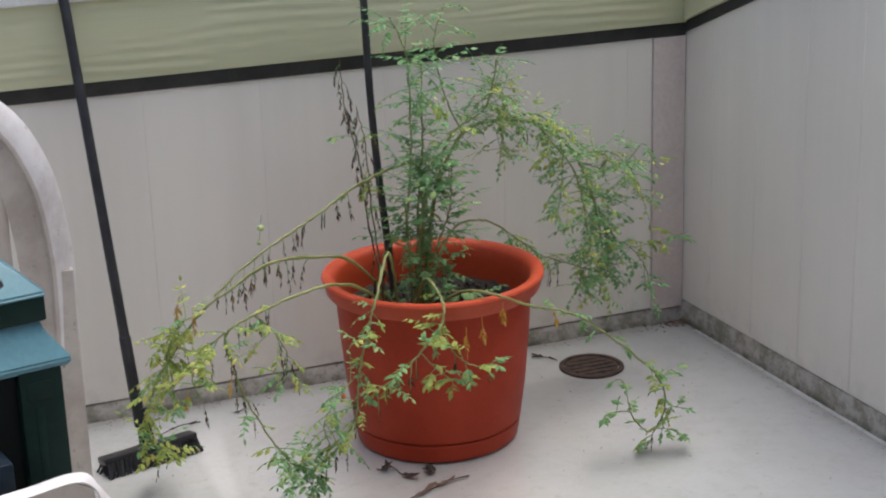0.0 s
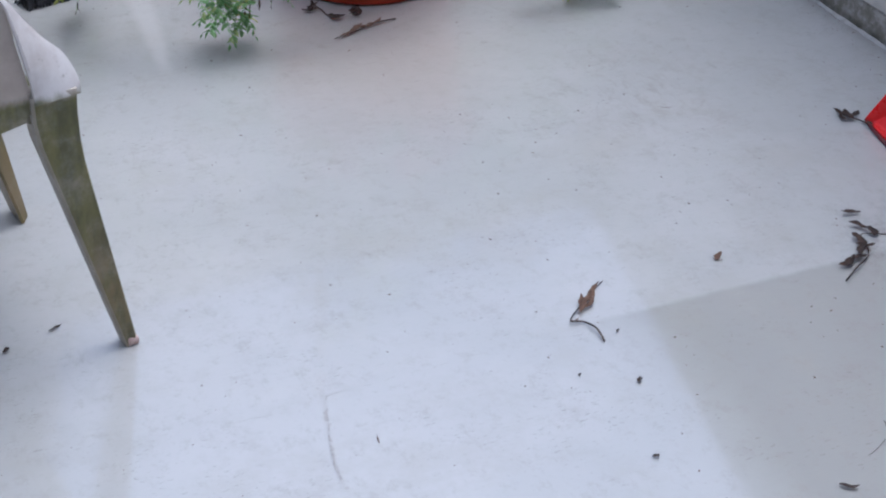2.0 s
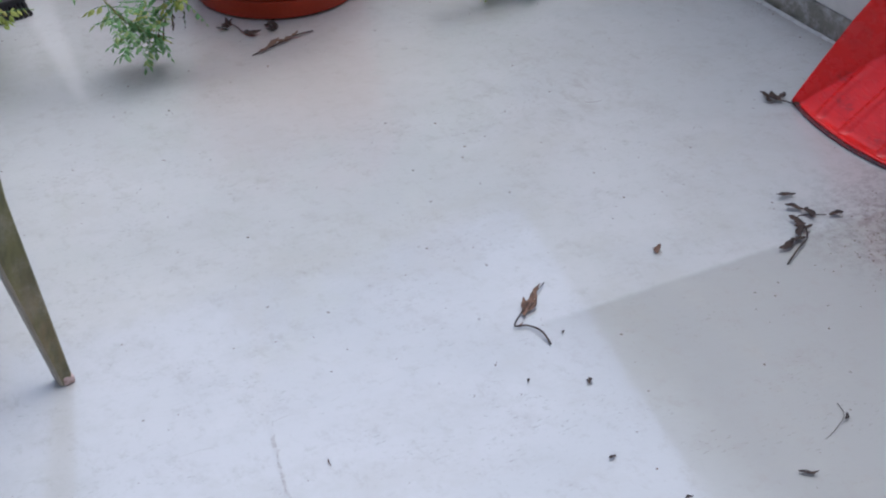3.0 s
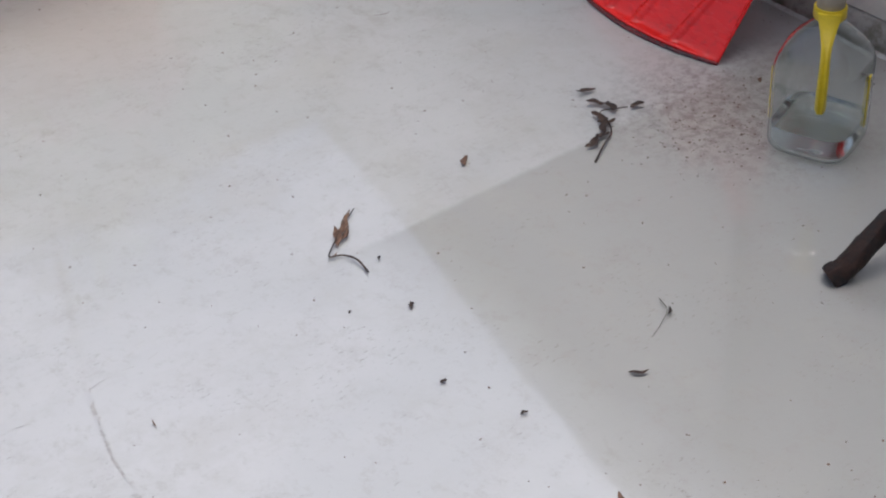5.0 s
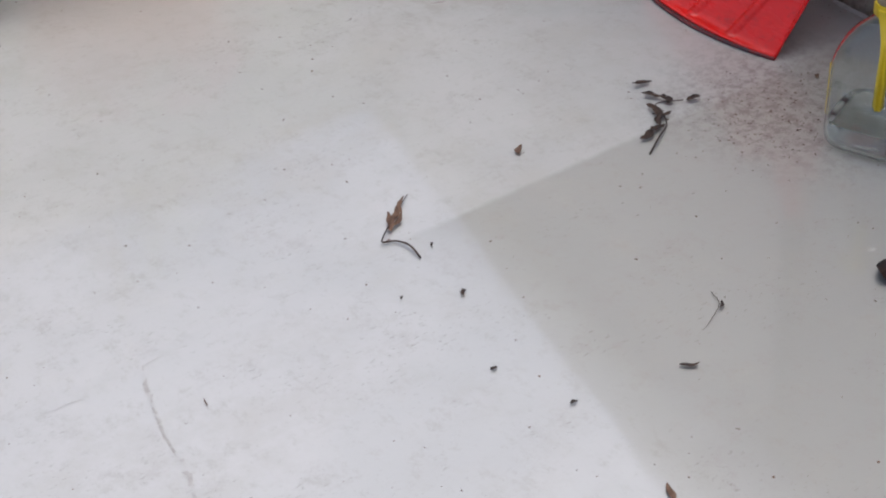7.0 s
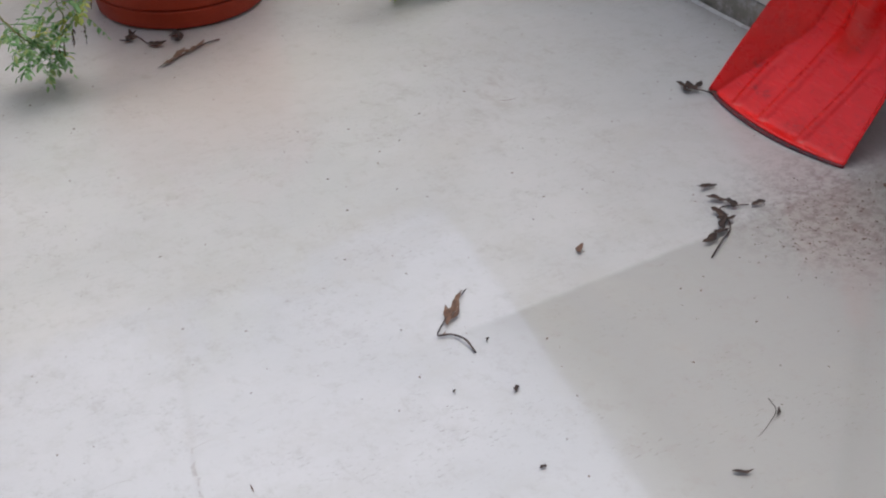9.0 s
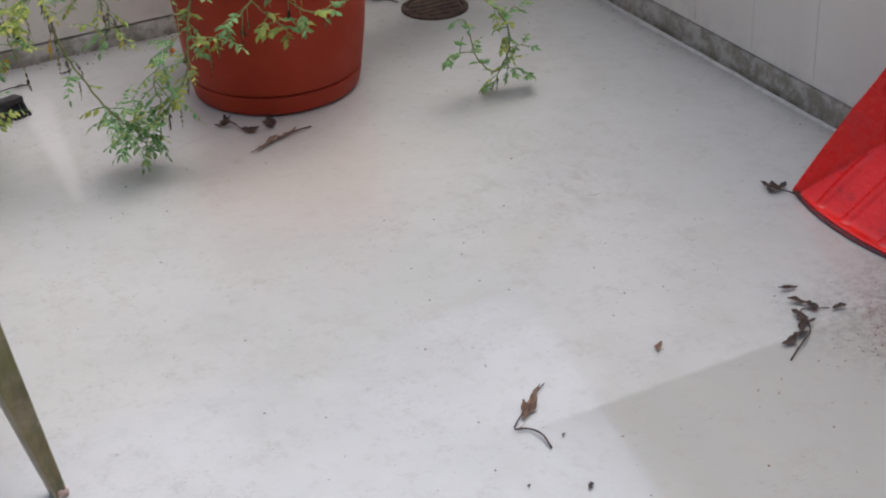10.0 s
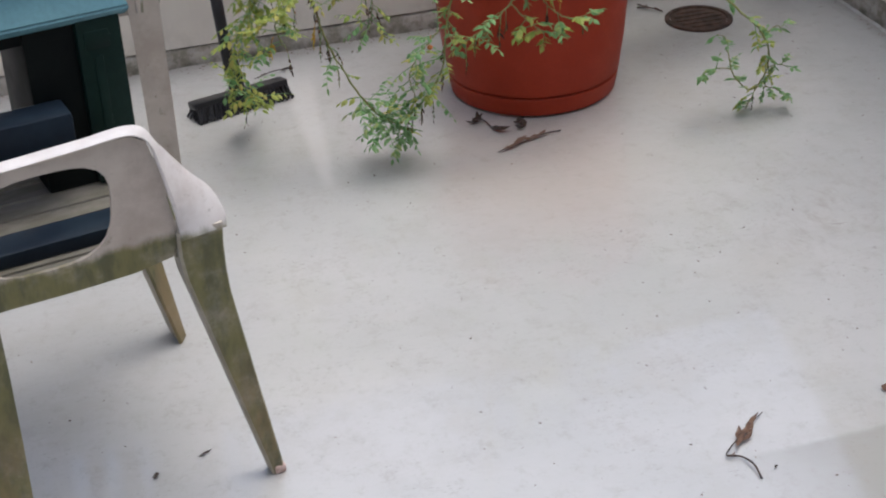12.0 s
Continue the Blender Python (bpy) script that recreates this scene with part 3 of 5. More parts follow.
def compound_leaf(bm, at, way, length, rnd, size, mat, wilt=0.0):
    """A petiole that bends down, with leaflets in pairs and one at its end."""
    n = 6
    pts, d, p = [at.copy()], way.copy(), at.copy()
    for k in range(n):
        d = (d + Vector((0, 0, -0.07 - 0.5 * wilt)) + twirl(rnd) * 0.12).normalized()
        p = p + d * length / n
        pts.append(p.copy())
    tube(pts, lambda t: 0.0011 - 0.0006 * t, 3, bm)
    for k in range(2, n + 1):
        d = (pts[k] - pts[k - 1]).normalized()
        side = d.cross(Vector((0, 0, 1)))
        side = side.normalized() if side.length > 0.05 else twirl(rnd)
        s = size * rnd.uniform(0.55, 1.15)
        ways = [d] if k == n else [side, -side]
        for w in ways:
            if rnd.random() < 0.12:
                continue
            a = (w * 0.9 + d * 0.5 + Vector((0, 0, -0.12 - 1.6 * wilt)) + twirl(rnd) * 0.3).normalized()
            leaflet(bm, pts[k], a, (Vector((0, 0, 1)) + twirl(rnd) * 0.5).normalized(), s, s * (0.27 - 0.15 * wilt) * rnd.uniform(0.8, 1.25), mat, rnd.uniform(0.05, 0.45))


def stem(points, r0, r1, leaves, seed, size=0.024, reach=0.07, wilt=0.0, start=0.25, stop=1.0, dry=0.0, lime=0.0, wood=None):
    """A stem through the points, with compound leaves along it. dry, lime: the share of withered and yellowing leaves."""
    rnd = random.Random(seed)
    if points[0][2] < 0.345 and math.hypot(points[0][0] - POT_X, points[0][1] - POT_Y) < 0.2:
        points = [(points[0][0], points[0][1], 0.292), *points[1:]]
    pts = [p - OFF for p in spline(points, 10 * (len(points) - 1))]
    pts = [p + twirl(rnd) * 0.0016 for p in pts]
    ob = part("stem", tube(pts, lambda t: 0.8 * (r0 + (r1 - r0) * t) * (1 + 0.12 * math.sin(t * 60)), 7), wood or STEM, plant)
    bm = bmesh.new()
    for k in range(leaves):
        t = start + (stop - start) * (k + rnd.random()) / leaves
        i = min(int(t * (len(pts) - 1)), len(pts) - 2)
        d = (pts[i + 1] - pts[i]).normalized()
        u = rnd.random()
        mat = 2 if u < dry else 1 if u < dry + lime else 0
        w = wilt if mat != 2 else 0.9
        way = (twirl(rnd, 0.15 if mat != 2 else -0.8) + d * 0.45).normalized()
        ln = reach * rnd.uniform(0.55, 1.25)
        if mat == 2:
            compound_leaf(bm, pts[i], way, ln * 0.9, rnd, size * 0.85, 2, 1.0)
        else:
            compound_leaf(bm, pts[i], way, ln, rnd, size, mat, w)
    if leaves:
        part("leaves", bm, (GREEN, LIME, DRY), ob, smooth=False)
    else:
        bm.free()
    return ob


# long arching stems to the left, mostly bare with hanging dried leaves
stem([(-0.945, -0.42, 0.33), (-0.915, -0.405, 0.52), (-0.925, -0.41, 0.645), (-0.99, -0.425, 0.655), (-1.091, -0.45, 0.630), (-1.18, -0.48, 0.592), (-1.264, -0.50, 0.558), (-1.359, -0.52, 0.514), (-1.442, -0.54, 0.458)],
     0.0058, 0.003, 20, 11, dry=0.8, lime=0.1, reach=0.06, size=0.02, start=0.4)
stem([(-0.968, -0.43, 0.33), (-1.109, -0.48, 0.467), (-1.222, -0.52, 0.508), (-1.321, -0.56, 0.521), (-1.414, -0.58, 0.484), (-1.483, -0.58, 0.439), (-1.54, -0.56, 0.354), (-1.586, -0.52, 0.257), (-1.585, -0.46, 0.134), (-1.542, -0.44, 0.07)],
     0.005, 0.0018, 58, 12, dry=0.06, lime=0.72, reach=0.08, size=0.0185, start=0.58)
stem([(-1.222, -0.52, 0.508), (-1.321, -0.56, 0.519), (-1.414, -0.58, 0.482)], 0.003, 0.002, 9, 13, dry=1.0, reach=0.075, size=0.02, start=0.0)
stem([(-0.989, -0.45, 0.33), (-1.109, -0.55, 0.423), (-1.212, -0.64, 0.481), (-1.309, -0.68, 0.481), (-1.399, -0.70, 0.463), (-1.46, -0.70, 0.43), (-1.446, -0.69, 0.359), (-1.425, -0.70, 0.278), (-1.377, -0.72, 0.181), (-1.344, -0.70, 0.131)],
     0.0052, 0.0018, 26, 14, dry=0.45, lime=0.35, reach=0.06, size=0.0155, start=0.4, stop=0.85)
stem([(-1.46, -0.70, 0.435), (-1.50, -0.69, 0.40), (-1.525, -0.66, 0.34), (-1.51, -0.64, 0.28)], 0.0026, 0.0012, 24, 15, lime=0.85, dry=0.1, reach=0.07, size=0.0185, start=0.05)
# the bushy end low in front on the left
stem([(-1.377, -0.72, 0.181), (-1.344, -0.71, 0.131), (-1.315, -0.70, 0.105), (-1.285, -0.70, 0.075)], 0.0022, 0.001, 40, 16, lime=0.12, reach=0.085, size=0.0185, start=0.0)
# hanging over the front of the rim
stem([(-0.999, -0.46, 0.33), (-1.061, -0.58, 0.508), (-1.126, -0.68, 0.466), (-1.158, -0.71, 0.406), (-1.187, -0.72, 0.313), (-1.205, -0.73, 0.217), (-1.24, -0.73, 0.161), (-1.279, -0.73, 0.125)],
     0.0045, 0.0016, 44, 17, lime=0.35, dry=0.14, reach=0.06, size=0.0155, start=0.36)
stem([(-0.966, -0.45, 0.33), (-0.989, -0.60, 0.446), (-0.986, -0.69, 0.42), (-1.003, -0.72, 0.382), (-1.059, -0.74, 0.337), (-1.118, -0.74, 0.289), (-1.166, -0.73, 0.264)],
     0.0048, 0.0016, 22, 18, lime=0.4, dry=0.1, reach=0.06, size=0.02, start=0.42)
stem([(-1.003, -0.72, 0.378), (-0.983, -0.74, 0.324), (-0.936, -0.75, 0.287), (-0.897, -0.76, 0.297)], 0.0024, 0.001, 9, 19, lime=0.4, dry=0.25, reach=0.05, size=0.022)
stem([(-1.059, -0.74, 0.337), (-1.03, -0.75, 0.30), (-0.995, -0.75, 0.27), (-0.96, -0.74, 0.255)], 0.002, 0.001, 10, 20, lime=0.5, reach=0.045, size=0.021)
# out to the right over the rim and down to the deck
stem([(-0.931, -0.44, 0.33), (-0.902, -0.56, 0.386), (-0.876, -0.66, 0.418), (-0.778, -0.68, 0.377), (-0.669, -0.71, 0.342), (-0.55, -0.75, 0.241), (-0.494, -0.75, 0.178), (-0.479, -0.75, 0.113), (-0.503, -0.75, 0.062), (-0.528, -0.75, 0.012)],
     0.0048, 0.0014, 32, 21, lime=0.35, dry=0.08, reach=0.042, size=0.0155, start=0.38)
stem([(-0.503, -0.75, 0.06), (-0.53, -0.755, 0.063), (-0.564, -0.76, 0.101), (-0.580, -0.76, 0.150), (-0.583, -0.75, 0.185), (-0.602, -0.745, 0.198)], 0.002, 0.001, 9, 22, lime=0.05, reach=0.028, size=0.0155, start=0.15)
stem([(-0.572, -0.76, 0.119), (-0.611, -0.76, 0.126), (-0.643, -0.765, 0.122)], 0.0014, 0.0008, 5, 50, reach=0.028, size=0.019, start=0.3)
stem([(-0.479, -0.75, 0.103), (-0.458, -0.755, 0.108), (-0.435, -0.76, 0.10)], 0.0014, 0.0008, 4, 51, reach=0.028, size=0.016, start=0.2)
stem([(-0.503, -0.75, 0.062), (-0.466, -0.76, 0.055), (-0.434, -0.765, 0.032)], 0.0016, 0.0008, 6, 52, reach=0.03, size=0.016, start=0.15)
stem([(-0.494, -0.75, 0.178), (-0.462, -0.745, 0.195), (-0.445, -0.74, 0.175)], 0.0014, 0.0008, 4, 53, lime=0.1, reach=0.028, size=0.016, start=0.1)
# the tall arch and the heavy mass on the right
stem([(-0.933, -0.42, 0.33), (-0.881, -0.40, 0.572), (-0.797, -0.37, 0.699), (-0.693, -0.34, 0.714), (-0.584, -0.32, 0.685), (-0.491, -0.31, 0.611), (-0.442, -0.31, 0.508), (-0.415, -0.32, 0.379), (-0.43, -0.34, 0.241)],
     0.0062, 0.0022, 104, 23, lime=0.3, dry=0.02, reach=0.09, size=0.0155, start=0.34)
stem([(-0.584, -0.32, 0.685), (-0.52, -0.38, 0.58), (-0.50, -0.40, 0.47), (-0.49, -0.41, 0.36), (-0.51, -0.40, 0.28)], 0.003, 0.0012, 60, 24, lime=0.3, reach=0.09, size=0.015, start=0.2)
stem([(-0.442, -0.31, 0.508), (-0.40, -0.29, 0.43), (-0.38, -0.28, 0.36), (-0.39, -0.30, 0.27)], 0.003, 0.0012, 54, 25, lime=0.08, reach=0.09, size=0.0165, start=0.0)
stem([(-0.476, -0.31, 0.582), (-0.382, -0.29, 0.545), (-0.318, -0.27, 0.554), (-0.266, -0.26, 0.589), (-0.219, -0.25, 0.516)], 0.0024, 0.0009, 11, 26, lime=0.1, reach=0.05, size=0.018, start=0.3)
stem([(-0.92, -0.40, 0.33), (-0.826, -0.34, 0.455), (-0.723, -0.30, 0.465), (-0.637, -0.27, 0.410), (-0.558, -0.26, 0.346), (-0.475, -0.28, 0.311), (-0.407, -0.30, 0.285)], 0.0045, 0.0016, 38, 27, lime=0.45, dry=0.15, reach=0.07, size=0.0155, start=0.45)
stem([(-0.415, -0.32, 0.365), (-0.308, -0.26, 0.325), (-0.206, -0.22, 0.315), (-0.104, -0.20, 0.321)], 0.0018, 0.0008, 7, 28, lime=0.3, reach=0.04, size=0.022, start=0.6)
# upright stems in the middle
stem([(-0.947, -0.42, 0.33), (-0.927, -0.41, 0.541), (-0.912, -0.41, 0.695), (-0.908, -0.41, 0.895)], 0.005, 0.002, 74, 29, lime=0.05, reach=0.105, size=0.021, start=0.05)
stem([(-0.937, -0.42, 0.33), (-0.889, -0.40, 0.533), (-0.836, -0.38, 0.693), (-0.738, -0.37, 0.755), (-0.702, -0.36, 0.867)], 0.005, 0.002, 58, 30, lime=0.25, reach=0.095, size=0.0175, start=0.15)
stem([(-0.955, -0.43, 0.33), (-0.97, -0.45, 0.531), (-0.959, -0.46, 0.673), (-0.96, -0.46, 0.896), (-0.995, -0.46, 0.997)], 0.0045, 0.0014, 46, 31, lime=0.04, reach=0.1, size=0.019, start=0.05)
stem([(-0.738, -0.37, 0.755), (-0.70, -0.35, 0.80), (-0.68, -0.34, 0.74), (-0.69, -0.34, 0.62)], 0.003, 0.001, 44, 32, lime=0.6, reach=0.08, size=0.0155, start=0.1)
stem([(-0.797, -0.37, 0.699), (-0.84, -0.37, 0.80), (-0.86, -0.37, 0.92), (-0.83, -0.37, 1.0)], 0.003, 0.001, 16, 33, lime=0.1, reach=0.075, size=0.018, start=0.2)
# withered uprights beside the stake
stem([(-0.999, -0.42, 0.33), (-1.049, -0.42, 0.52), (-1.065, -0.42, 0.677), (-1.091, -0.42, 0.79), (-1.101, -0.42, 0.909)], 0.0032, 0.0012, 18, 34, dry=0.6, lime=0.3, reach=0.055, size=0.02, wood=DRY_STEM)
stem([(-1.012, -0.44, 0.33), (-1.049, -0.45, 0.541), (-1.06, -0.45, 0.721), (-1.077, -0.45, 0.807)], 0.0028, 0.001, 13, 35, dry=0.95, reach=0.06, size=0.021, wood=DRY_STEM)
stem([(-1.02, -0.43, 0.34), (-1.05, -0.48, 0.42), (-1.055, -0.50, 0.46), (-1.06, -0.51, 0.40)], 0.0024, 0.001, 14, 36, dry=1.0, reach=0.06, size=0.022, wood=DRY_STEM)
stem([(-0.94, -0.45, 0.335), (-0.92, -0.50, 0.37), (-0.88, -0.53, 0.38), (-0.84, -0.55, 0.37)], 0.0035, 0.001, 28, 37, lime=0.1, reach=0.05, size=0.019, start=0.0)
stem([(-0.476, -0.31, 0.60), (-0.40, -0.33, 0.60), (-0.34, -0.33, 0.55), (-0.31, -0.32, 0.47)], 0.0026, 0.001, 34, 41, lime=0.35, reach=0.085, size=0.017, start=0.1)
stem([(-0.66, -0.33, 0.715), (-0.60, -0.37, 0.72), (-0.56, -0.39, 0.66), (-0.56, -0.40, 0.56), (-0.58, -0.40, 0.46)], 0.003, 0.001, 44, 42, lime=0.4, reach=0.085, size=0.0165, start=0.1)
stem([(-0.415, -0.32, 0.379), (-0.35, -0.33, 0.36), (-0.31, -0.35, 0.30), (-0.30, -0.36, 0.24)], 0.0022, 0.001, 18, 43, lime=0.3, reach=0.06, size=0.017, start=0.1)
stem([(-0.93, -0.42, 0.34), (-0.90, -0.45, 0.46), (-0.87, -0.46, 0.56), (-0.86, -0.45, 0.66)], 0.004, 0.0014, 44, 44, lime=0.1, reach=0.095, size=0.021, start=0.1)
stem([(-0.93, -0.41, 0.34), (-0.95, -0.47, 0.47), (-0.94, -0.48, 0.58), (-0.92, -0.47, 0.68)], 0.004, 0.0014, 36, 45, lime=0.1, reach=0.085, size=0.020, start=0.1)
stem([(-1.399, -0.70, 0.463), (-1.36, -0.69, 0.42), (-1.33, -0.68, 0.36), (-1.34, -0.68, 0.30)], 0.0024, 0.001, 22, 46, lime=0.55, dry=0.15, reach=0.065, size=0.0175, start=0.05)
stem([(-1.483, -0.58, 0.439), (-1.53, -0.60, 0.43), (-1.56, -0.60, 0.37), (-1.56, -0.58, 0.30)], 0.0024, 0.001, 24, 47, lime=0.85, dry=0.08, reach=0.07, size=0.018, start=0.05)
stem([(-1.205, -0.73, 0.30), (-1.25, -0.75, 0.27), (-1.28, -0.75, 0.22), (-1.27, -0.75, 0.17)], 0.002, 0.001, 18, 48, lime=0.35, reach=0.055, size=0.0165, start=0.05)

# single leaves turned orange and yellow before they drop
AUTUMN = leaf_material("orange_leaf", (0.42, 0.17, 0.03), (0.55, 0.33, 0.04), (0.60, 0.46, 0.08), 0.7)
for k, (x, y, z, ln) in enumerate(((-1.520, -0.575, 0.483, 0.050), (-1.497, -0.580, 0.456, 0.050), (-0.718, -0.660, 0.356, 0.035), (-0.955, -0.742, 0.376, 0.050), (-0.919, -0.742, 0.395, 0.045), (-0.851, -0.700, 0.403, 0.040), (-1.437, -0.660, 0.337, 0.050), (-1.521, -0.600, 0.286, 0.040))):
    rnd = random.Random(60 + k)
    bm = bmesh.new()
    compound_leaf(bm, Vector((x, y, z)) - OFF, Vector((rnd.uniform(-0.4, 0.4), -0.2, -0.3)).normalized(), ln, rnd, 0.021, 0, 0.5)
    part("withered_leaf", bm, AUTUMN, plant, "withered orange-yellow leaf", smooth=False)
for x, y, z, r, ripe in ((-1.325, -0.52, 0.588, 0.008, 0), (-1.33, -0.52, 0.555, 0.005, 0), (-0.5, -0.30, 0.414, 0.008, 0), (-0.427, -0.36, 0.241, 0.009, 0), (-0.435, -0.33, 0.393, 0.008, 0),
                         (-0.44, -0.36, 0.30, 0.008, 0), (-0.64, -0.34, 0.68, 0.008, 0), (-1.233, -0.745, 0.272, 0.006, 1), (-0.47, -0.36, 0.53, 0.007, 0)):
    bm = bmesh.new()
    bmesh.ops.create_icosphere(bm, subdivisions=2, radius=r, matrix=Matrix.Translation(Vector((x, y, z)) - OFF) @ Matrix.Diagonal((1, 1, 0.92, 1)))
    tube([Vector((x, y, z + r * 0.9)) - OFF, Vector((x + 0.003, y, z + r + 0.02)) - OFF], 0.0009, 4, bm)
    part("tomato", bm, ORANGE if ripe else FRUIT, plant, "small orange tomato" if ripe else "small unripe tomato")


# ---- the deck brush leaning on the wall ----
def make_brush():
    a, b = Vector((-1.672, -0.318, 0)), Vector((-1.446, -0.258, 0))
    m = Matrix.Translation((a + b) / 2) @ Matrix.Rotation(math.atan2(b.y - a.y, b.x - a.x), 4, "Z")
    L = (b - a).length / 2
    br = thing("deck_brush", m, "black plastic deck brush leaning on the wall", "brush")
    part("head", slab((-L, -0.021, 0.026), (L, 0.021, 0.042), 0.005, m=Matrix.Rotation(radians(-10), 4, "X")), BLACK, br)
    part("socket", tube([(0.0, 0.006, 0.034), (0.0, 0.026, 0.125)], lambda t: 0.019 - 0.005 * t, 14), BLACK, br)
    rnd = random.Random(7)
    bm = bmesh.new()
    for i in range(22):
        for j in range(4):
            x, y = -L + 0.008 + i * (2 * L - 0.016) / 21, -0.017 + j * 0.0113
            flare = 0.012 * (j - 1.5) / 1.5
            for _ in range(7):
                p = Vector((x + rnd.uniform(-0.004, 0.004), y + rnd.uniform(-0.003, 0.003), 0.029 - 0.003 * (j - 1.5)))
                q = Vector((x * 1.05 + rnd.uniform(-0.006, 0.006), y + flare + rnd.uniform(-0.006, 0.006), 0.001 + rnd.uniform(0, 0.004)))
                tube([p, (p + q) / 2, q], 0.002, 4, bm)
    part("bristles", bm, BRISTLE, br, "stiff black bristles in tufts")
    inv = m.inverted()
    foot, top = Vector((-1.571, -0.272, 0.085)), Vector((-1.6125, -0.030, 1.045))
    pts = [inv @ foot.lerp(top, t) for t in (0, 0.25, 0.5, 0.75, 1.0, 1.22)]
    part("handle", tube(pts, lambda t: 0.0115, 14), BLACK, br)
    part("ferrule", tube([inv @ foot.lerp(top, t) for t in (0.0, 0.05, 0.2, 0.21)], lambda t: 0.0135, 14), BLACK, br)


make_brush()


# ---- resin armchairs ----
def make_chair(at, label, back_x, RESIN, EDGE, SEAT, rise=0.0):
    """A one-piece resin armchair. x: ahead, y: across from 0 to 0.48, z: up."""
    ch = thing("armchair", at, label, "chair", "resin armchairs")
    W = 0.48
    for side in (0, 1):
        y = lambda v: v if side == 0 else W - v
        flip = Matrix.Identity(4) if side == 0 else Matrix.Translation((0, W, 0)) @ Matrix.Diagonal((1, -1, 1, 1))
        # front leg: an L-shaped section, wide at the top
        bm = bmesh.new()
        rows = []
        for k in range(13):
            t = k / 12
            z = 0.002 + 0.456 * t
            left = -0.2425 * z if z < 0.4 else -0.097
            right = 0.022 - 0.15 * z if z < 0.34 else -0.029 - 0.003 * math.sin((z - 0.34) * 26)
            y0, dep = -0.004 * t, (0.026 if side == 0 else 0.052) + 0.014 * t
            pr = [(right, y0 + 0.004), (right - 0.003, y0), ((left + right) / 2, y0 + 0.0025), (left + 0.004, y0), (left, y0 + 0.003), (left + 0.001, dep), (left + 0.006, dep), (right - 0.002, dep * 0.6)]
            rows.append([bm.verts.new(flip @ Vector((px, py, z))) for px, py in pr])
        for p, q in zip(rows, rows[1:]):
            for k in range(8):
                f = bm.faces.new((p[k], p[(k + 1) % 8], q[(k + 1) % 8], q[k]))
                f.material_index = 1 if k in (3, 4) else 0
        bm.faces.new(rows[0])
        bm.faces.new(rows[-1])
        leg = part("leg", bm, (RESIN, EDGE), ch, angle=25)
        if side == 0:
            part("foot", slab((0.004, -0.0012, 0.0005), (0.0230, 0.020, 0.015), 0.005, seg=3), FOOT, leg, "worn pinkish foot")
        # rear leg
        bm = bmesh.new()
        rows = []
        for k in range(7):
            t = k / 6
            z = 0.002 + 0.62 * t
            x, w = back_x + 0.008 - 0.16 * max(0.0, z - 0.42), 0.042 + 0.014 * math.sin(t * 3)
            dp = 0.052 + 0.016 * t * t
            pr = [(x + w * 0.5, 0), (x - w * 0.5, 0), (x - w * 0.5, dp), (x - w * 0.5 + 0.006, dp), (x - w * 0.5 + 0.006, 0.006), (x + w * 0.5, 0.006)]
            rows.append([bm.verts.new(flip @ Vector((px, py, z))) for px, py in pr])
        for p, q in zip(rows, rows[1:]):
            for k in range(6):
                bm.faces.new((p[k], p[(k + 1) % 6], q[(k + 1) % 6], q[k]))
        bm.faces.new(rows[0])
        bm.faces.new(rows[-1])
        part("leg", bm, RESIN, ch, angle=50)
        # side panel with its hand hole
        n = 32
        cx, cz = (back_x - 0.088) / 2, 0.515
        outer, inner = [], []
        hole = round_loop(back_x + 0.03, -0.178, 0.452, 0.592, 3.2, n, 0.12)
        for hx, hz in hole:
            dx, dz = hx - cx, hz - cz
            s = max(abs(dx) / (abs(back_x + 0.088) / 2), 1e-6), max(abs(dz) / 0.105, 1e-6)
            f = 1 / (s[0] ** 7 + s[1] ** 7) ** (1 / 7)
            outer.append((cx + dx * f + 0.1 * dz * f * -0.25, cz + dz * f + 0.03 * max(0.0, dx * f)))
        front = lambda z: -0.094 - 0.17 * (z - 0.47) if z < 0.57 else -0.111 - 0.243 * (z - 0.57) if z < 0.607 else -0.120 - 1.5 * (z - 0.607)
        outer = [(min(px, front(pz)), min(pz, 0.615)) for px, pz in outer]
        bm = extrude_outline(outer, 0.004, 0.010, hole=hole)
        bmesh.ops.transform(bm, matrix=flip, verts=bm.verts)
        part("side_panel", bm, RESIN, ch, angle=50)
        # armrest: a narrow top rail that opens into a broad sloping face and runs down into the leg
        line = spline([(back_x - 0.01, 0.016, 0.614), (back_x + 0.1, 0.016, 0.618), (-0.20, 0.016, 0.622), (-0.127, 0.016, 0.624), (-0.094, 0.034, 0.580), (-0.058, 0.040, 0.528), (-0.032, 0.028, 0.499), (-0.021, 0.010, 0.466), (-0.024, 0.0, 0.447)], 48)
        inner = spline([(back_x - 0.01, 0, 0.608), (back_x + 0.1, 0, 0.613), (-0.21, 0, 0.617), (-0.145, 0, 0.620), (-0.119, 0, 0.604), (-0.110, 0, 0.570), (-0.101, 0, 0.52), (-0.094, 0, 0.475), (-0.092, 0, 0.447)], 48)
        bm = bmesh.new()
        rows = []
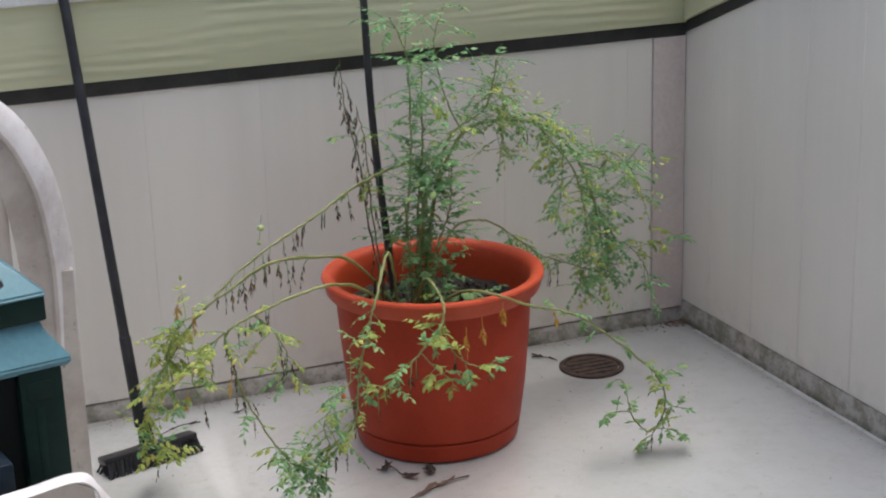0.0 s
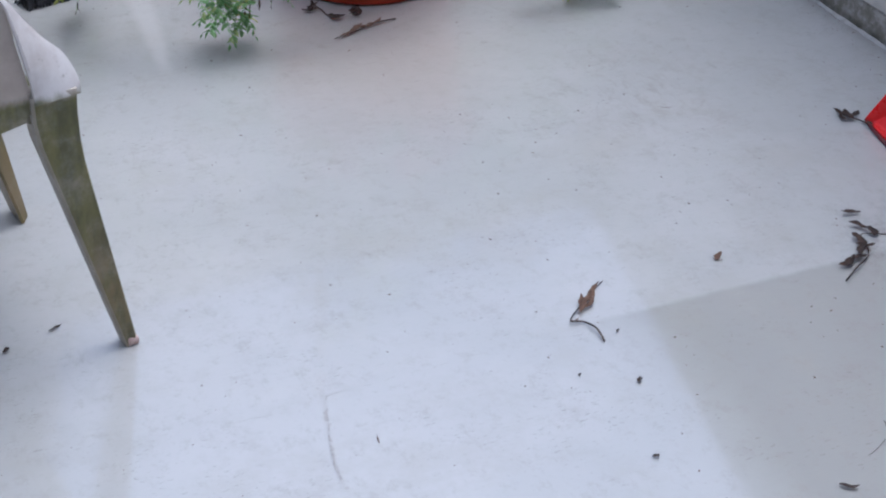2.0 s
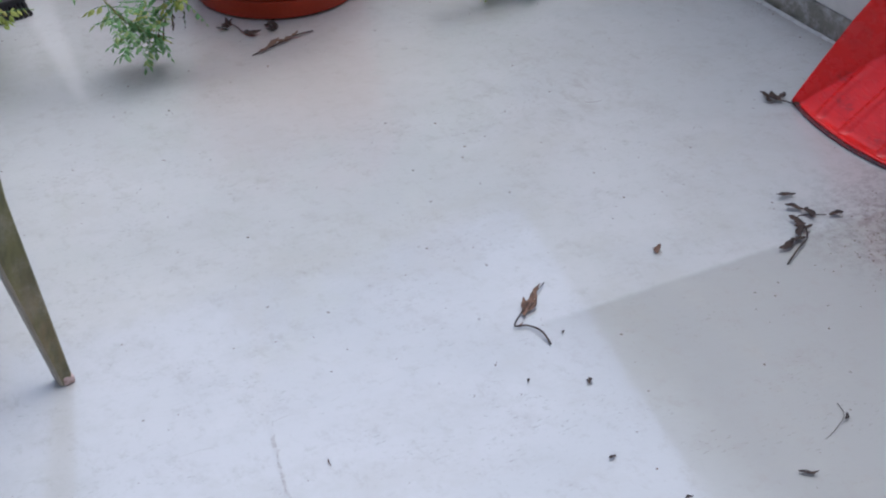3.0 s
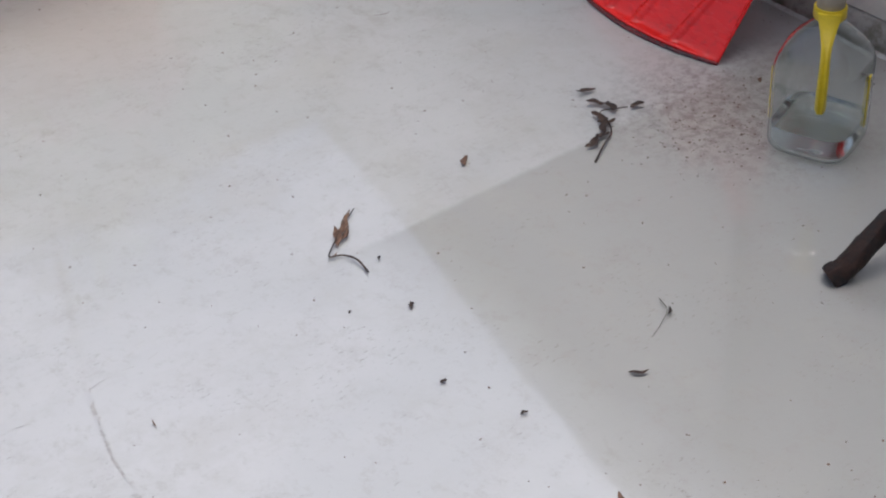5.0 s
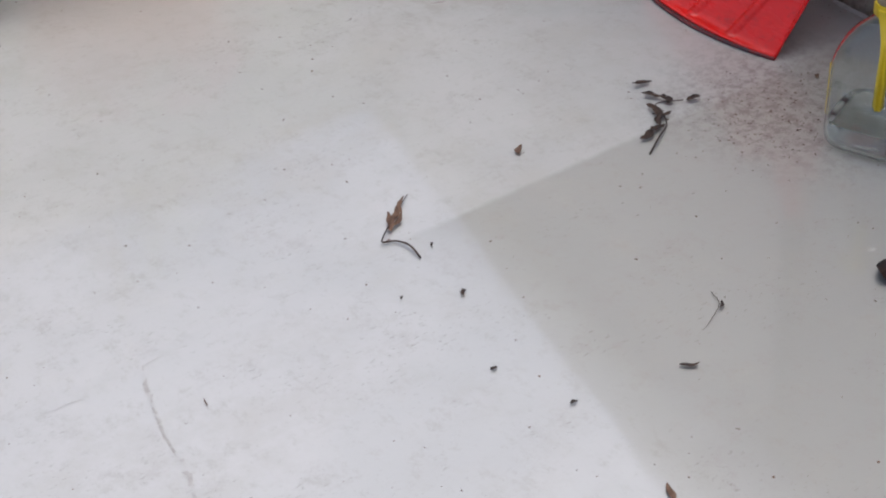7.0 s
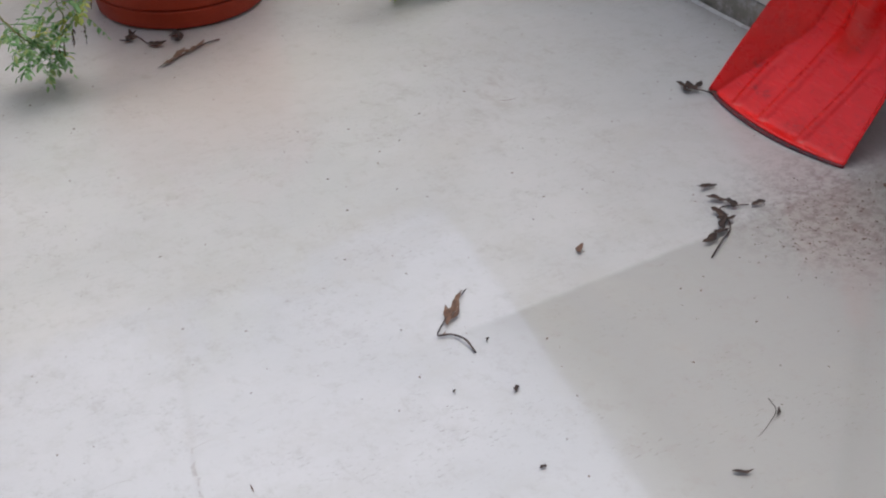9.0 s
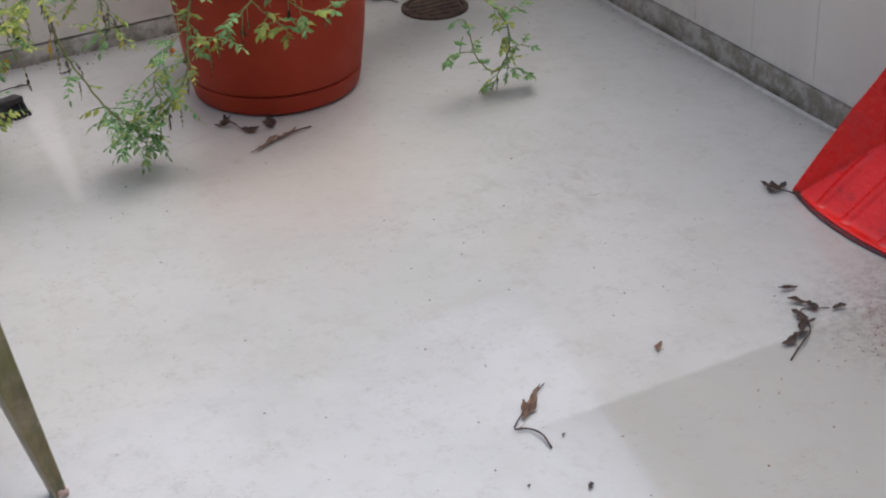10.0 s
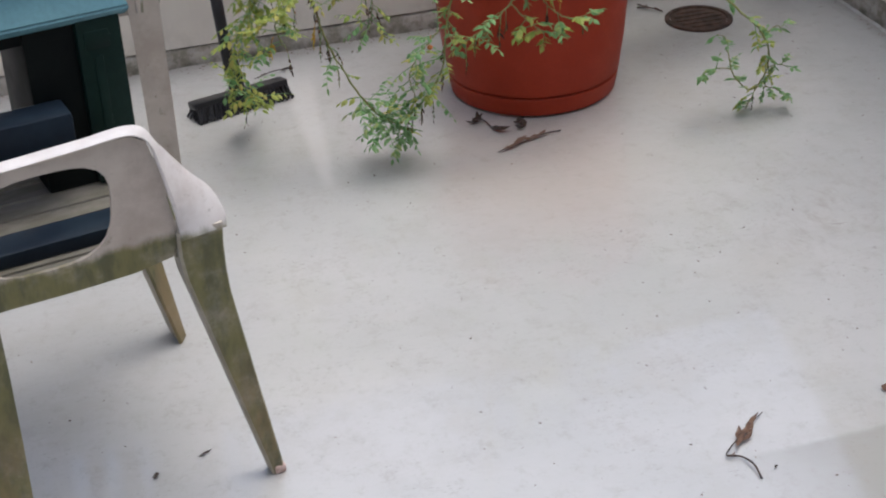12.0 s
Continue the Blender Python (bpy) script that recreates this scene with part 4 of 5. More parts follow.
        for k, (p, c) in enumerate(zip(line, inner)):
            top = p
            low = c + Vector((0, -0.004 - 0.003 * k / 48, 0))
            mid = low.lerp(top, 0.55) + Vector((0.003, -0.003, 0.003))
            lip = low.lerp(top, 0.06) + Vector((0, -0.003, 0.002))
            back_in = Vector((-0.004, 0.012, -0.006))
            prof = [low, lip, mid, top, top + Vector((-0.002, 0.010, -0.004)), top + back_in * 1.2, mid + back_in, low + Vector((0, 0.006, 0))]
            rows.append([bm.verts.new(flip @ q) for q in prof])
        for p, q in zip(rows, rows[1:]):
            m = len(p)
            for k in range(m):
                bm.faces.new((p[k], p[(k + 1) % m], q[(k + 1) % m], q[k]))
        bm.faces.new(rows[0])
        bm.faces.new(rows[-1])
        part("armrest", bm, RESIN_LIT, ch, "armrest coloured paler for the sky's light", angle=40)
        # apron under the seat along the side
        ap = extrude_outline([(back_x, 0.408), (-0.25, 0.412), (-0.14, 0.424), (-0.10, 0.432), (-0.07, 0.415), (-0.06, 0.45), (back_x, 0.45)], 0.0055, 0.012)
        bmesh.ops.transform(ap, matrix=flip, verts=ap.verts)
        part("apron", ap, RESIN, ch, angle=50)
    # seat: strips with slots between them, and a rolled front edge
    for k in range(9):
        y0 = 0.014 + k * 0.0506
        part("seat_slat", slab((back_x + 0.04, y0, 0.424), (-0.10, y0 + 0.0445, 0.431), 0.002), SEAT, ch)
    part("seat_frame", slab((-0.1, 0.01, 0.412), (-0.055, W - 0.01, 0.4305), 0.006), RESIN, ch)
    part("seat_frame", slab((back_x - 0.01, 0.01, 0.412), (back_x + 0.042, W - 0.01, 0.4305), 0.006), RESIN, ch)
    # backrest: an arched frame and upright splats
    arch = [(yy, z + rise * (z - 0.42) * 2) for yy, z in [(0.0, 0.42), (-0.004, 0.58), (0.0, 0.66), (0.013, 0.75), (0.034, 0.815), (0.066, 0.875), (0.11, 0.92), (0.17, 0.952), (0.24, 0.962), (0.31, 0.952), (0.37, 0.92), (0.414, 0.875), (0.446, 0.815), (0.467, 0.75), (0.48, 0.66), (0.484, 0.58), (0.48, 0.42)]]
    lean = lambda z: back_x - 0.16 * (z - 0.42)
    line = spline([(lean(z), yy, z) for yy, z in arch], 48)
    bm = bmesh.new()
    rows = []
    for k, p in enumerate(line):
        d = (line[min(k + 1, 48)] - line[max(k - 1, 0)]).normalized()
        inn = Vector((1, 0, 0)).cross(d).normalized()
        c = Vector((back_x - 0.08, 0.24, 0.62)) - p
        inn = inn if inn.dot(c) > 0 else -inn
        ahead = Vector((1, 0, 0))
        prof = [p + ahead * fx + inn * fi for fi, fx in ((-0.004, 0.020), (0.036, -0.026), (0.043, -0.026), (0.048, -0.014), (0.100, -0.018), (0.100, -0.012), (0.046, -0.006), (0.002, 0.026))]
        rows.append([bm.verts.new(q) for q in prof])
    for p, q in zip(rows, rows[1:]):
        for k in range(8):
            # the outer face takes the copy with the sky's light in its colour
            bm.faces.new((p[k], p[(k + 1) % 8], q[(k + 1) % 8], q[k])).material_index = 1 if k == 0 else 0
    bm.faces.new(rows[0])
    bm.faces.new(rows[-1])
    part("back_frame", bm, (RESIN, RESIN_LIT), ch, angle=50)
    for k in range(4):
        y0 = 0.105 + k * 0.072
        pts = [(lean(z) - 0.024, y0 + 0.026, z) for z in (0.425, 0.6, 0.75, 0.912)]
        part("splat", tube(spline(pts, 12), 0.025, 10, flat=0.16), RESIN, ch)
    return ch


CHAIR = Matrix.Translation((-1.768, -1.645, 0)) @ Matrix.Rotation(radians(10.65), 4, "Z")
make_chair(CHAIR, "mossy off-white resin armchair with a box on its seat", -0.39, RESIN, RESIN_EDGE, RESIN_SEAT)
# a second chair beyond it, turned to the wall
make_chair(Matrix.Translation((-1.737, -0.33, 0)) @ Matrix.Rotation(radians(88), 4, "Z"), "off-white resin armchair turned towards the wall", -0.36, RESIN_CLEAN, RESIN_CLEAN, RESIN_CLEAN, 0.045)


# ---- the storage box on the seat ----
def make_box():
    m = CHAIR @ Matrix.Translation((0, 0, 0.4312))
    bx = thing("storage_box", m, "dark green open-sided plastic box with a teal lid on the seat", "box")
    x0, x1, y0, y1 = -0.43, -0.052, 0.245, 0.455
    # supports and lining sit back under the lid, coloured near black
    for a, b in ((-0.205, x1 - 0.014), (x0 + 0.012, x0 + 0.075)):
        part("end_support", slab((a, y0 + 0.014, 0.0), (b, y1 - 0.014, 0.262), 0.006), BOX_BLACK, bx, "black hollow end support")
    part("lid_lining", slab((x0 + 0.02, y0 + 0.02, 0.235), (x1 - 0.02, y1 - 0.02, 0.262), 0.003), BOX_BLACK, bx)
    for px, w in ((x1 - 0.079, 0.067), (x0, 0.05)):
        for py in (y0, y1 - 0.03):
            post = part("corner_post", slab((px, py, 0.002), (px + w, py + 0.03, 0.262), 0.007), DEEP_GREEN, bx)
            if py == y0:
                part("moulding", slab((px + 0.010, py - 0.002, 0.215), (px + 0.048, py + 0.004, 0.243), 0.0035), DEEP_GREEN, post)
                part("moulding", slab((px + 0.020, py - 0.002, 0.02), (px + 0.034, py + 0.004, 0.205), 0.003), DEEP_GREEN, post)
    bm = bmesh.new()
    rows = []
    for z, i in ((0.258, 0.0), (0.27, -0.004), (0.276, 0.0), (0.31, 0.024), (0.328, 0.03)):
        rows.append([bm.verts.new(p) for p in ((x0 + i, y0 + i, z), (x1 - i, y0 + i, z), (x1 - i, y1 - i, z), (x0 + i, y1 - i, z))])
    for p, q in zip(rows, rows[1:]):
        for k in range(4):
            bm.faces.new((p[k], p[(k + 1) % 4], q[(k + 1) % 4], q[k]))
    bm.faces.new(rows[-1])
    bm.faces.new(rows[0][::-1])
    bmesh.ops.bevel(bm, geom=list(bm.edges), offset=0.003, segments=2, affect="EDGES")
    part("lid", bm, TEAL, bx, "teal lid")
    part("band", slab((x0 + 0.02, y0 + 0.02, 0.326), (x1 - 0.02, y1 - 0.02, 0.366), 0.005), DEEP_GREEN, bx)
    bm = bmesh.new()
    rows = []
    for z, i in ((0.364, 0.018), (0.37, 0.018), (0.40, 0.05), (0.42, 0.075)):
        rows.append([bm.verts.new(p) for p in ((x0 + i, y0 + i * 0.9, z), (x1 - i, y0 + i * 0.9, z), (x1 - i, y1 - i * 0.9, z), (x0 + i, y1 - i * 0.9, z))])
    for p, q in zip(rows, rows[1:]):
        for k in range(4):
            bm.faces.new((p[k], p[(k + 1) % 4], q[(k + 1) % 4], q[k]))
    bm.faces.new(rows[-1])
    bm.faces.new(rows[0][::-1])
    bmesh.ops.bevel(bm, geom=list(bm.edges), offset=0.003, segments=2, affect="EDGES")
    part("lid_top", bm, TEAL, bx, "raised teal top")
    # a black block put in for the shade inside the grip hole
    part("handle", slab((-0.22, y0 + 0.03, 0.373), (-0.125, y0 + 0.075, 0.397), 0.009), BLACK, bx, "black block standing for the dark grip hole")
    part("latch_bar", slab((x0 + 0.02, y0 - 0.05, 0.10), (-0.165, y0 + 0.012, 0.15), 0.008), NAVY, bx, "dark blue bar across the front")


make_box()
bar = thing("plastic_bar", CHAIR @ Matrix.Translation((0, 0, 0.4312)), "dark blue plastic bar lying on the chair seat", "bar")
part("rail", slab((-0.37, 0.075, 0.0), (-0.135, 0.135, 0.022), 0.004), NAVY, bar)
part("end_cap", slab((-0.137, 0.078, 0.002), (-0.13, 0.132, 0.02), 0.003), BLACK, bar)


# ---- the red scoop shovel leaning on the wall ----
def make_shovel():
    sh = thing("scoop_shovel", pose(-0.248, -1.634, 0), "red plastic scoop shovel leaning on the wall", "shovel")
    NU, NV = 120, 46
    BEND, LOW, HIGH = 0.19, radians(42), radians(70)
    tilt = lambda s: LOW + (HIGH - LOW) / (1 + math.exp(-(s - BEND) / 0.034))
    bm = bmesh.new()
    grid = []
    px = pz = 0.0
    for j in range(NV + 1):
        v = j / NV
        step = 0.46 / NV
        if j:
            px += math.cos(tilt(0.46 * (v - 0.5 / NV))) * step
            pz += math.sin(tilt(0.46 * (v - 0.5 / NV))) * step
        a = tilt(0.46 * v)
        nx, nz = -math.sin(a), math.cos(a)
        half = 0.184 - 0.012 * v - 0.05 * max(0, v - 0.75)
        row = []
        for i in range(NU + 1):
            u = 2 * i / NU - 1
            # the side that faces the far wall is turned up broadly, the other one only a little
            thr, lean = (max(0.48, 0.90 - 0.95 * v), radians(50)) if u < 0 else (max(0.66, 0.97 - 0.75 * v), radians(48))
            w = max(0.0, abs(u) - thr) * half
            soft = min(1.0, w / 0.01)
            across = min(abs(u), thr) * half + w * (1 - soft * (1 - math.cos(lean)))
            lift = w * soft * math.sin(lean)
            fade = min(1, v * 16) * max(0.0, min(1.0, (0.50 - v) * 8))
            ribs = fade * sum(0.0065 * max(0.0, min(1.0, (end - v) * 8)) * math.exp(-((u - c) / 0.045) ** 4) for c, end in ((-0.58, 0.36), (-0.19, 0.6), (0.36, 0.6)))
            socket = 0.034 * math.exp(-((u + 0.02) / 0.16) ** 4) * max(0.0, min(1.0, (v - 0.40) * 5))
            d = lift + ribs + socket - 0.009 * (1 - u * u) * (1 - 0.5 * v)
            bulge = 0.042 * (1 - u * u) * (1 - v) ** 2
            y = -math.copysign(across + (0.020 * math.sin(math.pi * min(1.0, v * 1.3)) * abs(u) if u < 0 else 0.0), u) - 0.085 * v
            row.append(bm.verts.new((px + nx * d - bulge * math.cos(a), y, max(0.0025, pz + nz * d - bulge * math.sin(a) * 0.35))))
        grid.append(row)
    for p, q in zip(grid, grid[1:]):
        for k in range(NU):
            bm.faces.new((p[k], p[k + 1], q[k + 1], q[k]))
    blade = part("blade", bm, RED, sh, angle=60)
    md = blade.modifiers.new("thickness", "SOLIDIFY")
    md.thickness, md.offset = 0.0035, -1
    pts = []
    for i in range(25):
        u = 2 * i / 24 - 1
        pts.append(Vector((-0.042 * (1 - u * u) * math.cos(radians(42)) - 0.003, -u * 0.183, 0.0035)))
    part("worn_lip", tube(pts, 0.0032, 6), SCUFF, sh, "dark worn front lip")
    a = Vector((0.165, -0.06, 0.30))
    b = Vector((0.202, -0.085, 0.47))
    part("socket", tube([a, a.lerp(b, 0.5), b], lambda t: 0.028 - 0.008 * t, 16), RED, sh)
    part("shaft", tube([b - Vector((0, 0, 0.05)), Vector((0.209, -0.09, 0.8)), Vector((0.213, -0.095, 1.12))], 0.0155, 14), BLACK, sh, "black shaft")
    part("grip", tube([Vector((0.213, -0.155, 1.13)), Vector((0.213, -0.035, 1.13))], 0.015, 12), BLACK, sh)
    return sh


make_shovel()


# ---- the clear jug ----
def make_jug(x, y, turn):
    jug = thing("clear_jug", pose(x, y, 0.0015, 0, 0, turn) @ Matrix.Diagonal((1.05, 1.05, 1.02, 1)), "clear plastic jug with a yellow strap and some water inside", "jug")
    sq = lambda a: (abs(math.cos(a)) ** 4.2 + abs(math.sin(a)) ** 4.2) ** (-1 / 4.2)
    prof = [(0.03, 0.004), (0.055, 0.001), (0.066, 0.004), (0.072, 0.014), (0.0735, 0.03), (0.0725, 0.09), (0.0725, 0.148), (0.069, 0.165), (0.059, 0.183), (0.045, 0.199), (0.030, 0.213), (0.0215, 0.222), (0.0190, 0.228), (0.0190, 0.250)]
    blend = lambda z: max(0.0, min(1.0, (0.20 - z) / 0.05))

    def rings_of(profile, inset):
        bm = bmesh.new()
        rs = []
        for r, z in profile:
            f = blend(z)
            rs.append([bm.verts.new(((r - inset) * (f * sq(a) * 0.93 + 1 - f) * math.cos(a), (r - inset) * (f * sq(a) * 0.93 + 1 - f) * math.sin(a), z)) for a in (2 * math.pi * k / 72 for k in range(72))])
        for p, q in zip(rs, rs[1:]):
            for k in range(72):
                bm.faces.new((p[k], p[(k + 1) % 72], q[(k + 1) % 72], q[k]))
        bm.faces.new(rs[0][::-1])
        return bm, rs

    bm, rs = rings_of(prof, 0.0)
    shell = part("shell", bm, CLEAR, jug, "clear plastic shell", angle=60)
    md = shell.modifiers.new("thickness", "SOLIDIFY")
    md.thickness, md.offset = 0.0016, -1
    shell.visible_shadow = False
    wprof = [(0.03, 0.0065), (0.055, 0.0045), (0.066, 0.0075), (0.071, 0.016), (0.0725, 0.03), (0.0722, 0.047)]
    bm, rs = rings_of(wprof, 0.0035)
    bm.faces.new(rs[-1])
    w = part("water", bm, WATER, jug, "shallow clear water", angle=60)
    w.visible_shadow = False
    bm, _ = lathe([(0.0195, 0.226), (0.0235, 0.226), (0.0248, 0.229), (0.0248, 0.243), (0.0232, 0.246), (0.0195, 0.246)], 40)
    part("collar", bm, YELLOW, jug, "yellow collar")
    bm, rings = lathe([(0.0193, 0.244), (0.0212, 0.246), (0.0214, 0.262), (0.0204, 0.267), (0.010, 0.268), (0.001, 0.268)], 36)
    part("cap", bm, CAP_BEIGE, jug, "dull beige screw cap", angle=50)
    # the strap: it fans out from the collar and hangs in front of the shoulder
    away = Matrix.Rotation(radians(-turn), 4, "Z") @ Matrix.Rotation(math.atan2(-1.46, -1.78), 4, "Z")
    bm = bmesh.new()
    rows = []
    for k, (r, z, w) in enumerate(((0.025, 0.243, 0.0175), (0.029, 0.232, 0.0155), (0.039, 0.219, 0.0115), (0.055, 0.205, 0.0080), (0.069, 0.19, 0.0072), (0.079, 0.165, 0.0078), (0.083, 0.135, 0.0082), (0.085, 0.112, 0.0082), (0.085, 0.105, 0.005))):
        rows.append([bm.verts.new(away @ Vector(p)) for p in ((r, -w, z), (r + 0.004, -w * 0.5, z), (r + 0.001, 0, z), (r + 0.004, w * 0.5, z), (r, w, z), (r - 0.004, w, z), (r - 0.004, -w, z))])
    for p, q in zip(rows, rows[1:]):
        for k in range(7):
            bm.faces.new((p[k], p[(k + 1) % 7], q[(k + 1) % 7], q[k]))
    bm.faces.new(rows[0])
    bm.faces.new(rows[-1])
    part("strap", bm, YELLOW, jug, "yellow carrying strap", angle=50)
    for deg in (80, 278):
        a = radians(deg) + math.atan2(-1.46, -1.78) - radians(turn)
        c, s = math.cos(a), math.sin(a)
        f = sq(a) * 0.93
        bm = slab((0.0728 * f, -0.006, 0.045), (0.0755 * f, 0.006, 0.135), 0.001, m=Matrix.Rotation(a, 4, "Z"))
        part("label_strip", bm, YELLOW, jug, "narrow yellow label strip")
    return jug


make_jug(-0.306, -2.100, 20)


# ---- the rusty iron table: only the end of one leg comes into view ----
def make_table():
    tb = thing("iron_side_table", pose(-0.298, -2.592, 0), "small black wrought-iron side table with rusty legs", "table")
    for k in range(3):
        m = Matrix.Rotation(radians(120 * k), 4, "Z")
        pts = [m @ Vector(p) for p in ((-0.272, 0.226, 0.004), (-0.245, 0.215, 0.024), (-0.177, 0.205, 0.072), (-0.12, 0.16, 0.14), (-0.075, 0.09, 0.26), (-0.05, 0.04, 0.40), (-0.12, 0.09, 0.50))]
        part("leg", tube(spline(pts, 36), lambda t: 0.0195 - 0.006 * t, 10, jitter=0.12, rnd=random.Random(k)), IRON, tb)
    bm, rings = lathe([(0.002, 0.515), (0.19, 0.515), (0.2, 0.512), (0.203, 0.505), (0.2, 0.498), (0.002, 0.498)], 48)
    part("top", bm, IRON, tb)
    return tb


make_table()


# ---- fallen leaves and twigs ----
def dead_leaf(bm, x, y, turn, length, width, rnd, z=0.003, curl=0.3):
    """A curled dry leaf lying on the deck."""
    n = 6
    rows = []
    t0 = radians(turn)
    d, s = Vector((math.cos(t0), math.sin(t0), 0)), Vector((-math.sin(t0), math.cos(t0), 0))
    for k in range(n + 1):
        t = k / n
        w = width * math.sin(math.pi * min(max(t, 0.04), 0.97)) ** 0.8 * rnd.uniform(0.8, 1.15)
        c = Vector((x, y, z)) + d * length * (t - 0.5) + Vector((0, 0, curl * length * (t - 0.4) ** 2)) + s * width * 0.4 * math.sin(t * 5 + turn)
        rows.append([bm.verts.new(c + s * w * f + Vector((0, 0, abs(f) * w * rnd.uniform(0.2, 0.9)))) for f in (-1, -0.4, 0.3, 1)])
    for p, q in zip(rows, rows[1:]):
        for k in range(3):
            bm.faces.new((p[k], p[k + 1], q[k + 1], q[k]))


def fallen_twig(line, leaves, label, seed, mat=DEAD_DARK, r=0.0015):
    rnd = random.Random(seed)
    x0, y0 = line[0]
    tw = thing("fallen_twig", pose(x0, y0, 0), label, "twig", "fallen twigs")
    pts = spline([(x - x0, y - y0, 0.0035 + 0.004 * math.sin(k * 1.7) ** 2) for k, (x, y) in enumerate(line)], 8 * (len(line) - 1))
    part("twig", tube(pts, lambda t: r * (1.1 - 0.5 * t), 6, jitter=0.15, rnd=rnd), DEAD_DARK, tw)
    for x, y, turn, ln, w in leaves:
        bm = bmesh.new()
        dead_leaf(bm, x - x0, y - y0, turn, ln * 0.88, w * (0.62 if mat == DEAD else 0.9), rnd, 0.004, 0.6)
        part("leaf", bm, mat, tw, smooth=True, angle=80)
    return tw


fallen_twig([(-1.076, -1.911), (-1.074, -1.88), (-1.082, -1.852), (-1.102, -1.847), (-1.092, -1.832), (-1.07, -1.815), (-1.04, -1.79), (-1.0, -1.762)],
            [(-1.066, -1.818, 50, 0.04, 0.008), (-1.058, -1.806, 44, 0.04, 0.009), (-1.047, -1.797, 40, 0.04, 0.009), (-1.036, -1.788, 46, 0.038, 0.008), (-1.024, -1.777, 36, 0.036, 0.006), (-1.050, -1.812, 34, 0.04, 0.006), (-1.060, -1.798, 58, 0.03, 0.006), (-1.093, -1.845, 200, 0.02, 0.003)],
            "brown fallen twig with a crumpled dry leaf", 41, DEAD)
fallen_twig([(-0.622, -1.91), (-0.58, -1.885), (-0.542, -1.86), (-0.525, -1.83), (-0.512, -1.80), (-0.47, -1.822)],
            [(-0.59, -1.868, 15, 0.045, 0.008), (-0.565, -1.862, 190, 0.04, 0.007), (-0.545, -1.845, 50, 0.04, 0.008), (-0.53, -1.835, -30, 0.036, 0.008), (-0.528, -1.815, 120, 0.038, 0.01),
             (-0.503, -1.777, 140, 0.04, 0.008), (-0.49, -1.735, 160, 0.042, 0.007), (-0.455, -1.828, -20, 0.03, 0.008), (-0.492, -1.803, 60, 0.03, 0.01)],
            "dark fallen twig with shrivelled black leaves", 42)
fallen_twig([(-0.256, -1.478), (-0.268, -1.455), (-0.276, -1.43), (-0.284, -1.405)], [(-0.277, -1.428, 80, 0.04, 0.009), (-0.265, -1.43, 20, 0.035, 0.008), (-0.285, -1.412, 120, 0.035, 0.007), (-0.258, -1.475, 60, 0.03, 0.006), (-0.29, -1.43, 100, 0.03, 0.006)],
            "dark fallen sprig beside the shovel", 43)
fallen_twig([(-0.932, -0.68), (-0.975, -0.69), (-1.03, -0.705), (-1.093, -0.735)], [(-0.985, -0.688, 20, 0.045, 0.01), (-1.01, -0.7, -20, 0.04, 0.01), (-1.035, -0.705, 30, 0.05, 0.012), (-1.06, -0.72, 10, 0.04, 0.009)],
            "brown dry sprig in front of the pot", 44, DEAD)
fallen_twig([(-1.09, -0.55), (-1.072, -0.575), (-1.065, -0.605), (-1.06, -0.635)], [(-1.082, -0.56, 30, 0.045, 0.007), (-1.095, -0.575, -40, 0.04, 0.006), (-1.075, -0.55, 100, 0.035, 0.006), (-1.05, -0.63, -30, 0.045, 0.01)],
            "black withered sprig at the pot's foot", 45)
fallen_twig([(-1.0, -0.60), (-1.005, -0.615), (-1.0, -0.635)], [(-1.0, -0.605, 10, 0.035, 0.009), (-0.995, -0.62, 60, 0.03, 0.008), (-1.008, -0.635, -30, 0.03, 0.007)], "small black withered sprig at the pot's foot", 46)
fallen_twig([(-0.50, -0.085), (-0.475, -0.11), (-0.452, -0.14)], [(-0.487, -0.095, 140, 0.04, 0.008), (-0.46, -0.13, 110, 0.03, 0.006)], "black withered sprig beside the drain", 47)
fallen_twig([(-0.79, -2.24), (-0.803, -2.27), (-0.83, -2.285), (-0.86, -2.30)], [(-0.80, -2.272, 40, 0.018, 0.003)], "hair-thin bent brown twig on the deck", 48, r=0.0006)
fallen_twig([(-1.40, -0.12), (-1.45, -0.13), (-1.50, -0.15)], [(-1.42, -0.125, 10, 0.03, 0.005), (-1.47, -0.135, 20, 0.03, 0.004)], "thin dark twig by the wall", 49, r=0.0014)
